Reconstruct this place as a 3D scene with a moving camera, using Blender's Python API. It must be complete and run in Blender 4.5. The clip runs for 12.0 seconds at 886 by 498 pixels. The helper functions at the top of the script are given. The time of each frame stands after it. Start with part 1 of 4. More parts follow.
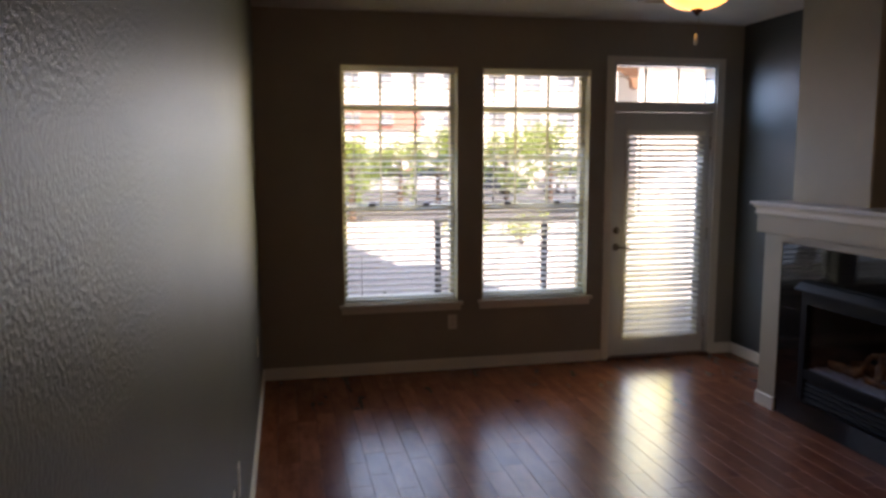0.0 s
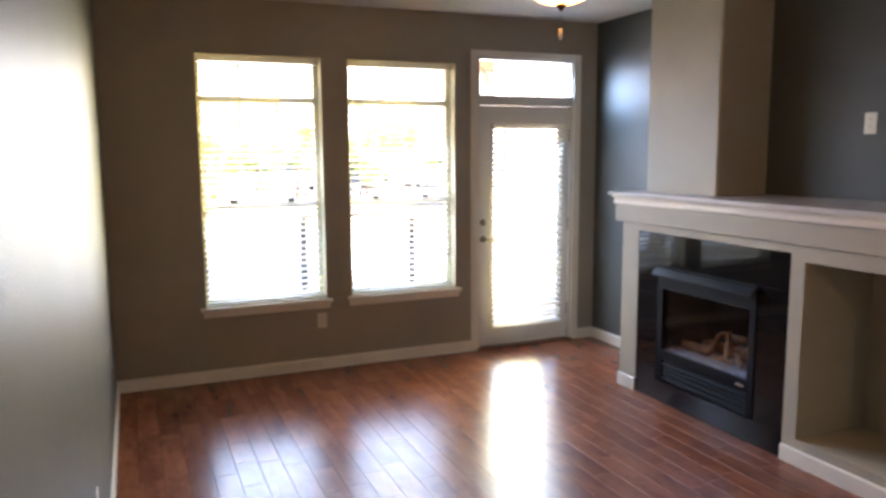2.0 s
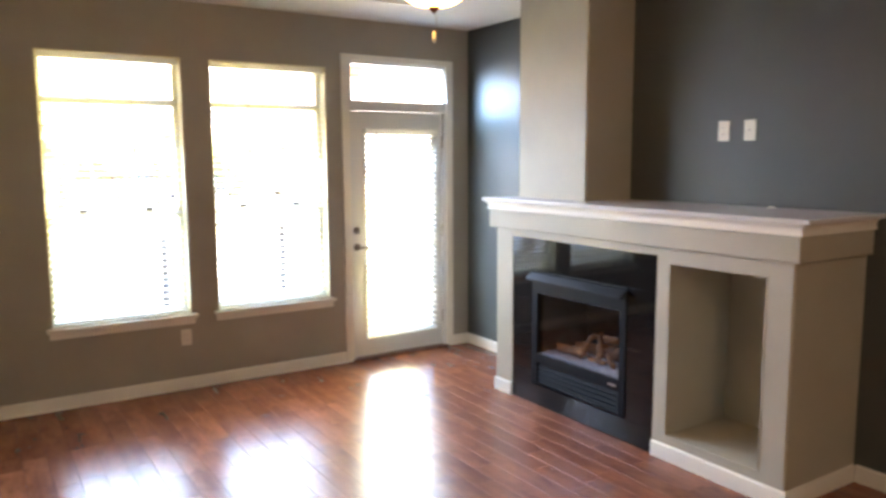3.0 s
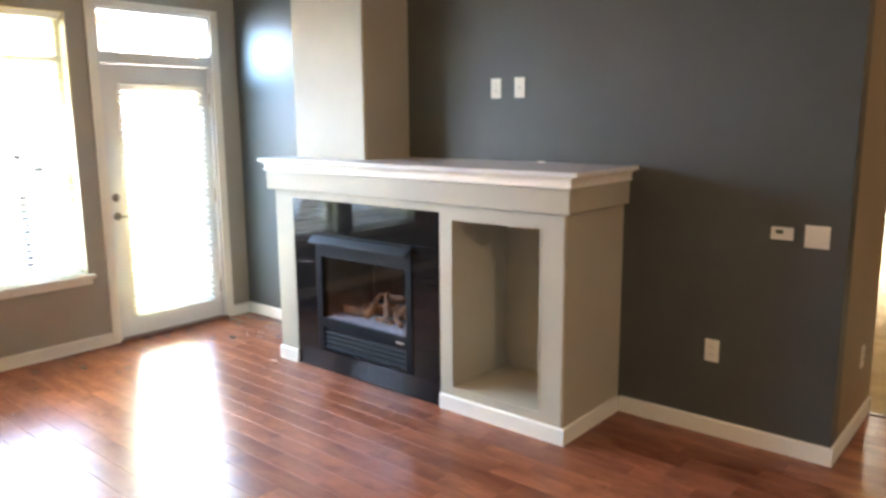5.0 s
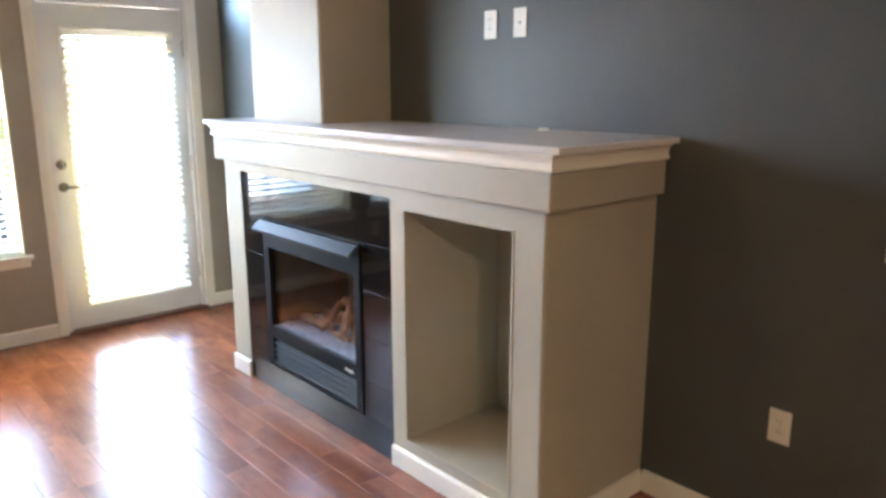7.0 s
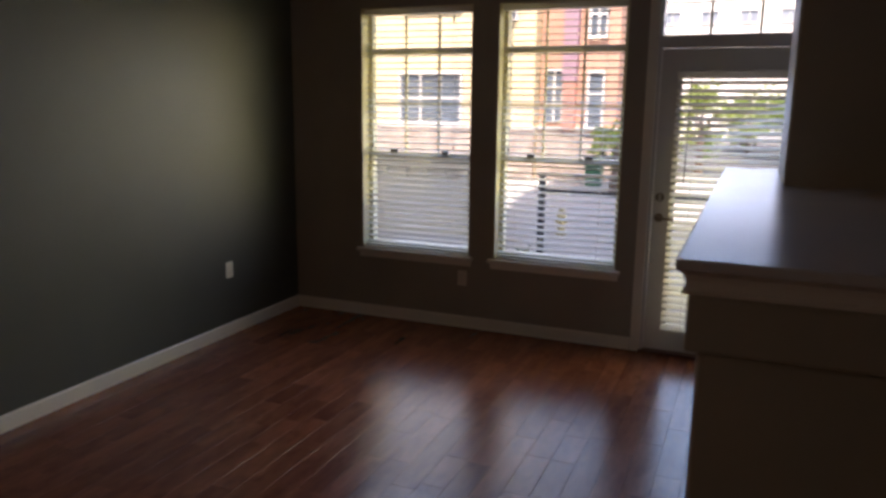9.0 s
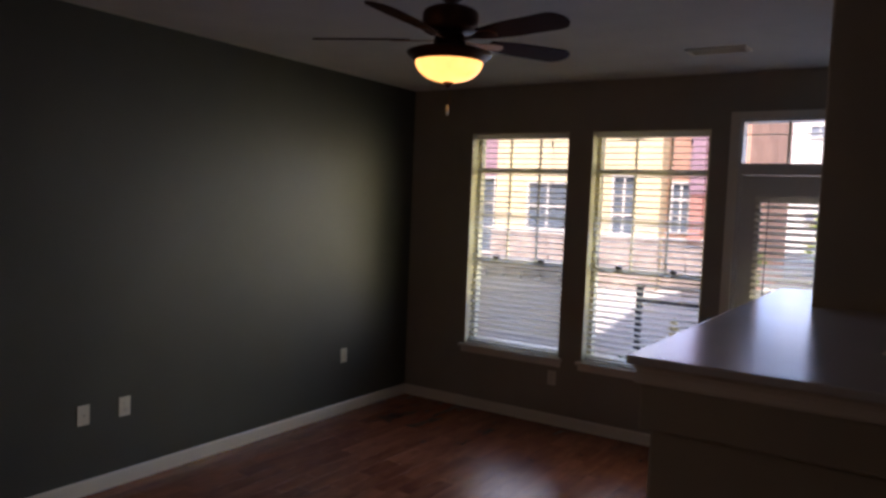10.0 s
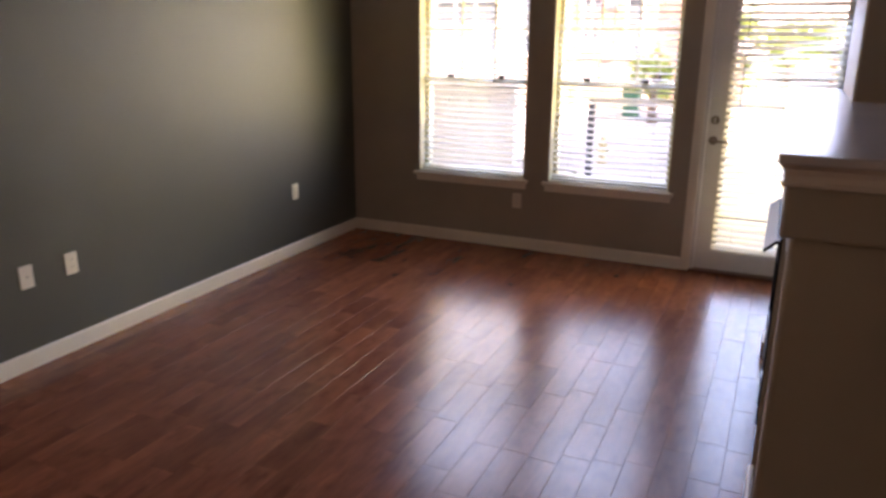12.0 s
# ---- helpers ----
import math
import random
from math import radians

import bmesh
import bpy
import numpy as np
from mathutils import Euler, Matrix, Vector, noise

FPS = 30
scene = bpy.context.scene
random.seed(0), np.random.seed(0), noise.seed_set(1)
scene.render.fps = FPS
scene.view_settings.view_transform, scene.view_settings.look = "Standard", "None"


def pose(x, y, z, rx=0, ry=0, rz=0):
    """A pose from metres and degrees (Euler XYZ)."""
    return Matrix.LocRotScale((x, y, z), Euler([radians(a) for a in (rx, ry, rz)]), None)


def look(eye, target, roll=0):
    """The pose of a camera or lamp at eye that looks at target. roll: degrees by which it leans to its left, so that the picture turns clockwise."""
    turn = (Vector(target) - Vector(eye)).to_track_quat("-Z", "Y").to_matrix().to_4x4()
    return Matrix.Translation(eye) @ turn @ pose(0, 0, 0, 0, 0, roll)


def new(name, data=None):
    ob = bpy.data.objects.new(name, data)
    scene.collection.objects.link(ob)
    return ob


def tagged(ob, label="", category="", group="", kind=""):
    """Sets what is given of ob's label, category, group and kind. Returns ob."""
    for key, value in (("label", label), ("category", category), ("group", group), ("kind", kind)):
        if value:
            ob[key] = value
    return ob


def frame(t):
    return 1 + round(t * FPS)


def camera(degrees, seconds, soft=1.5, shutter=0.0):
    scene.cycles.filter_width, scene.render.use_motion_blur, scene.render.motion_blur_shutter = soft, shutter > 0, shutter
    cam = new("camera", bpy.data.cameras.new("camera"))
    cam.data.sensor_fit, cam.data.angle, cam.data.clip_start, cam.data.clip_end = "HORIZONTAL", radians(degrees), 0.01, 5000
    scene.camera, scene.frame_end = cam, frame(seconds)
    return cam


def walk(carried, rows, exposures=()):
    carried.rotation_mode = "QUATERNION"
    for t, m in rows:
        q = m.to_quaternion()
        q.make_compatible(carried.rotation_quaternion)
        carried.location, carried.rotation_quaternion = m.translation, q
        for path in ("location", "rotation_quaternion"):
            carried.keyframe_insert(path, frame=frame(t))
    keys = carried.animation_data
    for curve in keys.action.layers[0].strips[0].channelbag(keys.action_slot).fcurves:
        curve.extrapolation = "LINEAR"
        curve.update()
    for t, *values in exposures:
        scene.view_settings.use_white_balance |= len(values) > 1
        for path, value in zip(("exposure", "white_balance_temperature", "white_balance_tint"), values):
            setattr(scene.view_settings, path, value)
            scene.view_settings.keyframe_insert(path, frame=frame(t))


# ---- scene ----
cam = camera(62.0, 12.0, soft=3.0, shutter=0.4)
PATH = [
    (0, (0.207, -5.659, 1.686), (0.620, -3.717, 1.443), -0.1),
    (0.5, (0.216, -5.641, 1.670), (0.678, -3.718, 1.376), -0.1),
    (1, (0.230, -5.669, 1.655), (0.784, -3.769, 1.366), 0.0),
    (1.5, (0.207, -5.641, 1.666), (0.852, -3.768, 1.393), -0.2),
    (2, (0.175, -5.564, 1.684), (0.943, -3.736, 1.423), -0.4),
    (2.5, (0.172, -5.617, 1.694), (1.051, -3.839, 1.441), -0.4),
    (3, (0.212, -5.454, 1.673), (1.286, -3.784, 1.430), -0.3),
    (3.5, (0.190, -5.437, 1.675), (1.421, -3.879, 1.432), -0.1),
    (3.7, (0.167, -5.413, 1.648), (1.464, -3.908, 1.415), 0.3),
    (5.5, (0.438, -5.315, 1.655), (1.958, -4.075, 1.268), -0.6),
    (6, (0.653, -5.244, 1.600), (2.084, -3.922, 1.147), -0.9),
    (6.5, (1.026, -5.091, 1.599), (2.369, -3.669, 1.182), 0.6),
    (6.7, (1.284, -5.010, 1.568), (2.634, -3.598, 1.141), 0.3),
    (8.3, (2.765, -4.997, 1.690), (2.722, -3.042, 1.271), -0.6),
    (8.5, (2.956, -5.148, 1.664), (2.636, -3.211, 1.280), 0.9),
    (9, (3.457, -5.120, 1.696), (2.702, -3.309, 1.308), 0.7),
    (9.5, (3.755, -5.400, 1.747), (2.872, -3.633, 1.435), 1.1),
    (10, (3.982, -5.503, 1.778), (2.886, -3.835, 1.654), 2.4),
    (10.5, (4.009, -5.636, 1.777), (2.987, -3.925, 1.606), 2.5),
    (11, (3.853, -5.739, 1.712), (2.915, -4.010, 1.351), 0.7),
    (11.5, (3.677, -5.580, 1.670), (2.711, -3.898, 1.179), 0.4),
    (12, (3.333, -5.433, 1.652), (2.534, -3.688, 1.091), 0.4),
]
# the clip's camera opens up while it faces the fireplace and closes down again towards the windows
EXPOSURES = [
    (0, 1.55, 7600, 30), (0.6, 1.5, 7600, 30), (1.0, 2.15, 7600, 30), (1.5, 2.9, 7550, 29), (2.5, 4.05, 7400, 22),
    (3.5, 4.52, 7350, 19), (5.5, 5.0, 7100, 14), (6.5, 5.2, 7100, 14), (8.3, 1.75, 7000, 26), (9, 1.25, 7000, 30),
    (9.5, 1.2, 6850, 32), (10.5, 1.05, 6550, 34), (11, 1.4, 6850, 34), (11.5, 2.2, 7300, 37), (12, 2.72, 7550, 38),
]
walk(cam, [(t, look(eye, target, roll)) for t, eye, target, roll in PATH], EXPOSURES)

# ---- world, sun, lamps ----
SUN_ELEV, SUN_AZ = 56.0, 170.0  # degrees; azimuth clockwise from +y
world = bpy.data.worlds.new("sky")
scene.world = world
world.use_nodes = True
wn = world.node_tree
sky = wn.nodes.new("ShaderNodeTexSky")
sky.sky_type = "NISHITA"
sky.sun_disc = False
sky.sun_elevation = radians(SUN_ELEV)
sky.sun_rotation = radians(SUN_AZ)
wn.nodes["Background"].inputs["Strength"].default_value = 0.15
wn.links.new(sky.outputs["Color"], wn.nodes["Background"].inputs["Color"])

sun = new("sun", bpy.data.lights.new("sun", "SUN"))
sun.data.energy = 4.5
sun.data.angle = radians(0.5)
sun.data.color = (1.0, 0.95, 0.87)
_az, _el = radians(SUN_AZ), radians(SUN_ELEV)
sun.matrix_world = look((0, 0, 30), (-math.sin(_az) * math.cos(_el), -math.cos(_az) * math.cos(_el), 30 - math.sin(_el)))


def opening_lamp(name, x0, x1, z0, z1, watts, color, heading=(0, -1, -0.2), spread=180, y=0.2):
    """Daylight of the sky and the sunlit street that comes in at an opening; heading is where it goes."""
    lamp = new(name, bpy.data.lights.new(name, "AREA"))
    lamp.data.shape, lamp.data.size, lamp.data.size_y = "RECTANGLE", x1 - x0, z1 - z0
    lamp.data.energy, lamp.data.color, lamp.data.spread = watts, color, radians(spread)
    c = Vector(((x0 + x1) / 2, y, (z0 + z1) / 2))
    lamp.matrix_world = look(c, c + Vector(heading))
    return lamp


# blue sky falls in southwards and down; sunlit trees and facades up the street send warm light to the west wall
WARM, COOL = (0.96, 0.95, 0.42), (0.42, 0.65, 1.0)
WEST = (-0.75, -0.66, 0.02)
for xa, xb in ((0.66, 1.49), (1.76, 2.59)):
    opening_lamp("daylight_sky", xa, xb, 0.56, 2.30, 3.3, COOL, (0.04, -1, -0.55), 120)
    opening_lamp("daylight_street", xa + 0.2, xb - 0.2, 1.00, 2.28, 1.12, WARM, WEST, 80, 0.18)
opening_lamp("daylight_door_sky", 2.98, 3.62, 0.20, 1.88, 3.1, (0.40, 0.64, 1.0), (0.22, -1, -0.42), 142)
opening_lamp("daylight_door_street", 3.12, 3.50, 0.25, 1.40, 1.45, WARM, (-0.77, -0.64, -0.10), 78, 0.18)
opening_lamp("daylight_transom", 3.26, 3.58, 2.19, 2.40, 0.42, (0.34, 0.60, 1.0), (1, -0.74, -0.44), 58, 0.12)
opening_lamp("daylight_transom_sky", 2.90, 3.68, 2.18, 2.41, 0.35, (0.36, 0.62, 1.0), (0.1, -1, -0.4), 140)


# ---- materials ----
def nodes_of(name):
    m = bpy.data.materials.new(name)
    m.use_nodes = True
    nt = m.node_tree
    return m, nt, nt.nodes["Principled BSDF"]


def ramp2(nt, fac, a, b, p0=0.3, p1=0.7):
    r = nt.nodes.new("ShaderNodeValToRGB")
    r.color_ramp.elements[0].position, r.color_ramp.elements[1].position = p0, p1
    r.color_ramp.elements[0].color, r.color_ramp.elements[1].color = (*a, 1), (*b, 1)
    nt.links.new(fac, r.inputs["Fac"])
    return r.outputs["Color"]


def coords(nt, scale=(1, 1, 1)):
    g = nt.nodes.new("ShaderNodeNewGeometry")
    mp = nt.nodes.new("ShaderNodeMapping")
    mp.inputs["Scale"].default_value = scale
    nt.links.new(g.outputs["Position"], mp.inputs["Vector"])
    return mp.outputs["Vector"]


def noise_tex(nt, vec, scale, detail=4.0, rough=0.5):
    n = nt.nodes.new("ShaderNodeTexNoise")
    n.inputs["Scale"].default_value, n.inputs["Detail"].default_value, n.inputs["Roughness"].default_value = scale, detail, rough
    nt.links.new(vec, n.inputs["Vector"])
    return n.outputs["Fac"]


def bump(nt, p, height, strength, dist, normal=None):
    b = nt.nodes.new("ShaderNodeBump")
    b.inputs["Strength"].default_value, b.inputs["Distance"].default_value = strength, dist
    nt.links.new(height, b.inputs["Height"])
    if normal is not None:
        nt.links.new(normal, b.inputs["Normal"])
    nt.links.new(b.outputs["Normal"], p.inputs["Normal"])
    return b.outputs["Normal"]


def surface(name, color, rough=0.5, metal=0.0, vary=0.12, big=2.0, fine=60.0, relief=0.15, depth=0.001, spec=0.5, rvary=0.06, scale=(1, 1, 1), coat=0.0):
    """A painted, cast or stone surface: base colour with stains at two scales, fine relief and uneven gloss."""
    m, nt, p = nodes_of(name)
    v = coords(nt, scale)
    n1, n2 = noise_tex(nt, v, big, 5.0), noise_tex(nt, v, fine, 3.0)
    mix = nt.nodes.new("ShaderNodeMath")
    mix.operation = "MULTIPLY_ADD"
    mix.inputs[1].default_value = 0.35
    nt.links.new(n2, mix.inputs[0])
    nt.links.new(n1, mix.inputs[2])
    lo = tuple(c * (1 - vary) for c in color)
    hi = tuple(min(1.0, c * (1 + vary)) for c in color)
    nt.links.new(ramp2(nt, mix.outputs[0], lo, hi, 0.4, 0.95), p.inputs["Base Color"])
    mr = nt.nodes.new("ShaderNodeMapRange")
    mr.inputs["To Min"].default_value, mr.inputs["To Max"].default_value = max(0.02, rough - rvary), min(1.0, rough + rvary)
    nt.links.new(n1, mr.inputs["Value"])
    nt.links.new(mr.outputs["Result"], p.inputs["Roughness"])
    p.inputs["Metallic"].default_value, p.inputs["Specular IOR Level"].default_value = metal, spec
    p.inputs["Coat Weight"].default_value = coat
    if relief:
        bump(nt, p, n2, relief, depth)
    return m


def orange_peel(name, color, rough, peel=0.5, spec=0.5):
    """Rolled wall paint on sprayed texture: shallow blobs, faint scuffs."""
    m, nt, p = nodes_of(name)
    v = coords(nt)
    p.inputs["Specular IOR Level"].default_value = spec
    blobs, grain, scuff = noise_tex(nt, v, 125.0, 3.0, 0.5), noise_tex(nt, v, 320.0, 2.0), noise_tex(nt, v, 1.6, 6.0, 0.6)
    nt.links.new(ramp2(nt, scuff, tuple(c * 0.92 for c in color), tuple(c * 1.08 for c in color)), p.inputs["Base Color"])
    mr = nt.nodes.new("ShaderNodeMapRange")
    mr.inputs["To Min"].default_value, mr.inputs["To Max"].default_value = rough - 0.05, rough + 0.06
    nt.links.new(scuff, mr.inputs["Value"])
    nt.links.new(mr.outputs["Result"], p.inputs["Roughness"])
    first = bump(nt, p, blobs, peel, 0.002)
    bump(nt, p, grain, 0.12, 0.0006, first)
    return m


def wood_floor():
    """Hand-scraped, red-brown stained planks under a satin lacquer; each board has its own tone."""
    m, nt, p = nodes_of("stained_floor_wood")
    oi = nt.nodes.new("ShaderNodeObjectInfo")
    isl = nt.nodes.new("ShaderNodeNewGeometry")
    off = nt.nodes.new("ShaderNodeVectorMath")
    off.operation = "SCALE"
    comb = nt.nodes.new("ShaderNodeCombineXYZ")
    add = nt.nodes.new("ShaderNodeMath")
    add.operation = "ADD"
    nt.links.new(oi.outputs["Random"], add.inputs[0])
    nt.links.new(isl.outputs["Random Per Island"], add.inputs[1])
    frac = nt.nodes.new("ShaderNodeMath")
    frac.operation = "FRACT"
    nt.links.new(add.outputs[0], frac.inputs[0])
    for k in ("X", "Y", "Z"):
        nt.links.new(frac.outputs[0], comb.inputs[k])
    nt.links.new(comb.outputs[0], off.inputs[0])
    off.inputs["Scale"].default_value = 37.0
    vadd = nt.nodes.new("ShaderNodeVectorMath")
    nt.links.new(coords(nt, (4.0, 0.85, 4.0)), vadd.inputs[0])
    nt.links.new(off.outputs[0], vadd.inputs[1])
    v = vadd.outputs[0]
    figure, grain, knots = noise_tex(nt, v, 2.2, 5.0, 0.55), noise_tex(nt, v, 14.0, 4.0, 0.55), noise_tex(nt, v, 0.9, 2.0)
    c1 = ramp2(nt, figure, (0.185, 0.053, 0.027), (0.38, 0.132, 0.062), 0.28, 0.72)
    c2 = ramp2(nt, frac.outputs[0], (0.74, 0.71, 0.69), (1.0, 1.0, 1.0), 0.0, 0.8)
    c3 = ramp2(nt, grain, (0.86, 0.84, 0.83), (1.03, 1.01, 1.0), 0.33, 0.62)
    mul = nt.nodes.new("ShaderNodeMix")
    mul.data_type, mul.blend_type = "RGBA", "MULTIPLY"
    mul.inputs["Factor"].default_value = 1.0
    nt.links.new(c1, mul.inputs["A"])
    nt.links.new(c2, mul.inputs["B"])
    mul2 = nt.nodes.new("ShaderNodeMix")
    mul2.data_type, mul2.blend_type = "RGBA", "MULTIPLY"
    mul2.inputs["Factor"].default_value = 0.8
    nt.links.new(mul.outputs["Result"], mul2.inputs["A"])
    nt.links.new(c3, mul2.inputs["B"])
    spots = nt.nodes.new("ShaderNodeVectorMath")
    nt.links.new(coords(nt, (1.7, 1.0, 1.0)), spots.inputs[0])
    nt.links.new(off.outputs[0], spots.inputs[1])
    c4 = ramp2(nt, noise_tex(nt, spots.outputs[0], 7.0, 3.0, 0.5), (1.0, 1.0, 1.0), (0.66, 0.60, 0.60), 0.54, 0.80)
    mul3 = nt.nodes.new("ShaderNodeMix")
    mul3.data_type, mul3.blend_type = "RGBA", "MULTIPLY"
    mul3.inputs["Factor"].default_value = 1.0
    nt.links.new(mul2.outputs["Result"], mul3.inputs["A"])
    nt.links.new(c4, mul3.inputs["B"])
    nt.links.new(mul3.outputs["Result"], p.inputs["Base Color"])
    mr = nt.nodes.new("ShaderNodeMapRange")
    mr.inputs["To Min"].default_value, mr.inputs["To Max"].default_value = 0.19, 0.30
    nt.links.new(grain, mr.inputs["Value"])
    nt.links.new(mr.outputs["Result"], p.inputs["Roughness"])
    p.inputs["Specular IOR Level"].default_value = 0.5
    first = bump(nt, p, knots, 0.07, 0.003)
    bump(nt, p, grain, 0.03, 0.001, first)
    return m


def glow(name, color, strength):
    m, nt, p = nodes_of(name)
    v = coords(nt)
    n = noise_tex(nt, v, 14.0, 3.0)
    nt.links.new(ramp2(nt, n, tuple(c * 0.75 for c in color), color), p.inputs["Emission Color"])
    p.inputs["Base Color"].default_value = (*color, 1)
    p.inputs["Emission Strength"].default_value = strength
    p.inputs["Roughness"].default_value = 0.35
    return m


def glass(name, tint=(1, 1, 1), rough=0.0, facing=0.035):
    m, nt, p = nodes_of(name)
    out = nt.nodes["Material Output"]
    tr = nt.nodes.new("ShaderNodeBsdfTransparent")
    tr.inputs["Color"].default_value = (*tint, 1)
    gl = nt.nodes.new("ShaderNodeBsdfGlossy")
    gl.inputs["Roughness"].default_value = rough
    lw = nt.nodes.new("ShaderNodeLayerWeight")
    lw.inputs["Blend"].default_value = 0.5
    pw5 = nt.nodes.new("ShaderNodeMath")
    pw5.operation = "POWER"
    pw5.inputs[1].default_value = 5.0
    nt.links.new(lw.outputs["Facing"], pw5.inputs[0])
    sch = nt.nodes.new("ShaderNodeMath")
    sch.operation = "MULTIPLY_ADD"
    sch.inputs[1].default_value, sch.inputs[2].default_value = 0.9, facing
    nt.links.new(pw5.outputs[0], sch.inputs[0])
    mx = nt.nodes.new("ShaderNodeMixShader")
    nt.links.new(sch.outputs[0], mx.inputs[0])
    nt.links.new(tr.outputs[0], mx.inputs[1])
    nt.links.new(gl.outputs[0], mx.inputs[2])
    nt.links.new(mx.outputs[0], out.inputs["Surface"])
    return m


def slat_white():
    """White faux-wood blind slats that let a little light through."""
    m, nt, p = nodes_of("blind_slat_white")
    out = nt.nodes["Material Output"]
    tl = nt.nodes.new("ShaderNodeBsdfTranslucent")
    tl.inputs["Color"].default_value = (0.90, 0.88, 0.80, 1)
    mx = nt.nodes.new("ShaderNodeMixShader")
    mx.inputs[0].default_value = 0.5
    n = noise_tex(nt, coords(nt, (2, 2, 30)), 8.0, 4.0)
    nt.links.new(ramp2(nt, n, (0.80, 0.78, 0.71), (0.86, 0.84, 0.78)), p.inputs["Base Color"])
    p.inputs["Roughness"].default_value = 0.42
    nt.links.new(p.outputs[0], mx.inputs[1])
    nt.links.new(tl.outputs[0], mx.inputs[2])
    nt.links.new(mx.outputs[0], out.inputs["Surface"])
    return m


def leaf_mat(name, a, b):
    m, nt, p = nodes_of(name)
    g = nt.nodes.new("ShaderNodeNewGeometry")
    nt.links.new(ramp2(nt, g.outputs["Random Per Island"], a, b, 0.0, 1.0), p.inputs["Base Color"])
    p.inputs["Roughness"].default_value = 0.55
    tl = nt.nodes.new("ShaderNodeBsdfTranslucent")
    tl.inputs["Color"].default_value = (*(min(1.0, c * 1.5) for c in b), 1)
    mx = nt.nodes.new("ShaderNodeMixShader")
    mx.inputs[0].default_value = 0.45
    nt.links.new(p.outputs[0], mx.inputs[1])
    nt.links.new(tl.outputs[0], mx.inputs[2])
    nt.links.new(mx.outputs[0], nt.nodes["Material Output"].inputs["Surface"])
    return m


M_SLATE = orange_peel("slate_wall_paint", (0.080, 0.086, 0.079), 0.40, 0.95, 0.42)
M_GREIGE = orange_peel("greige_wall_paint", (0.36, 0.325, 0.26), 0.45, 0.35)
M_SURROUND = orange_peel("pale_greige_surround_paint", (0.45, 0.412, 0.313), 0.5, 0.22)
M_HALL = orange_peel("warm_beige_hall_paint", (0.31, 0.235, 0.15), 0.5, 0.3)
M_CEIL = orange_peel("white_ceiling_paint", (0.72, 0.70, 0.66), 0.8, 0.9)
M_TRIM = surface("white_trim_paint", (0.84, 0.80, 0.70), 0.38, vary=0.05, big=3.0, fine=90.0, relief=0.06, depth=0.0006)
M_DOOR = surface("door_white_paint", (0.72, 0.71, 0.68), 0.36, vary=0.05, relief=0.05, depth=0.0006)
# warm backlight on frames and reveals is put into this yellow cast
M_VINYL = surface("warm_lit_vinyl", (0.80, 0.75, 0.52), 0.35, vary=0.04, relief=0.03, depth=0.0005)
M_PLATE = surface("plate_plastic", (0.78, 0.75, 0.66), 0.3, vary=0.04, relief=0.02, depth=0.0003)
M_PLATE_SLOT = surface("plate_slot_dark", (0.05, 0.045, 0.04), 0.6, vary=0.1, relief=0.0)
M_NICKEL = surface("satin_nickel", (0.52, 0.49, 0.44), 0.32, metal=1.0, vary=0.08, relief=0.02, depth=0.0003)
M_HARDWARE = surface("aged_bronze_hardware", (0.22, 0.18, 0.145), 0.34, metal=1.0, vary=0.15, relief=0.02, depth=0.0003)
M_GRANITE = surface("polished_black_granite", (0.010, 0.010, 0.010), 0.05, spec=0.34, vary=0.25, big=60.0, fine=300.0, relief=0.0, rvary=0.01)
M_GROUT = surface("dark_grout", (0.010, 0.010, 0.010), 0.8, relief=0.2)
M_BLACKMETAL = surface("black_enamelled_metal", (0.009, 0.010, 0.013), 0.46, spec=0.22, vary=0.2, fine=150.0, relief=0.05, depth=0.0004)
# darker, duller copy of the black metal; the insert's shade is in its colour
M_INSERT = surface("shaded_black_insert", (0.006, 0.0065, 0.008), 0.55, spec=0.14, vary=0.2, fine=150.0, relief=0.05, depth=0.0004)
# grey panels, their bluish cast imitating the haze reflected in the fire glass
M_FIREBOX = surface("cool_grey_firebox_panel", (0.058, 0.064, 0.074), 0.85, vary=0.4, big=9.0, relief=0.5, depth=0.004)
M_LOG = surface("ceramic_log", (0.23, 0.100, 0.036), 0.85, vary=0.95, big=15.0, fine=45.0, relief=0.9, depth=0.006)
M_EMBER = surface("pale_ember_bed", (0.36, 0.35, 0.36), 0.9, vary=0.45, big=30.0, fine=120.0, relief=0.9, depth=0.006)
M_COPPER = surface("warm_copper_bracket", (0.42, 0.18, 0.10), 0.3, metal=1.0, vary=0.25, relief=0.05)
M_BRONZE = surface("oil_rubbed_bronze", (0.085, 0.033, 0.018), 0.40, metal=0.7, vary=0.35, big=8.0, relief=0.08, depth=0.0006)
M_BLADE = surface("dark_walnut_blade", (0.046, 0.013, 0.010), 0.65, spec=0.12, vary=0.4, big=4.0, fine=40.0, relief=0.08, depth=0.0006)
M_BOWL = glow("amber_lamp_glass", (1.0, 0.50, 0.12), 1.15)
M_BULB = glow("hall_lamp_glass", (1.0, 0.74, 0.42), 7.5)
# glass of the assumed lamp behind the walk, added to fill the room
M_DOME = glow("warm_fill_lamp_glass", (1.0, 0.78, 0.55), 9.5)
M_SHELF = surface("glossy_white_shelf_paint", (0.70, 0.69, 0.67), 0.22, vary=0.04, big=3.0, relief=0.0, rvary=0.015)
M_GLASS = glass("window_glass", (0.97, 0.985, 0.98))
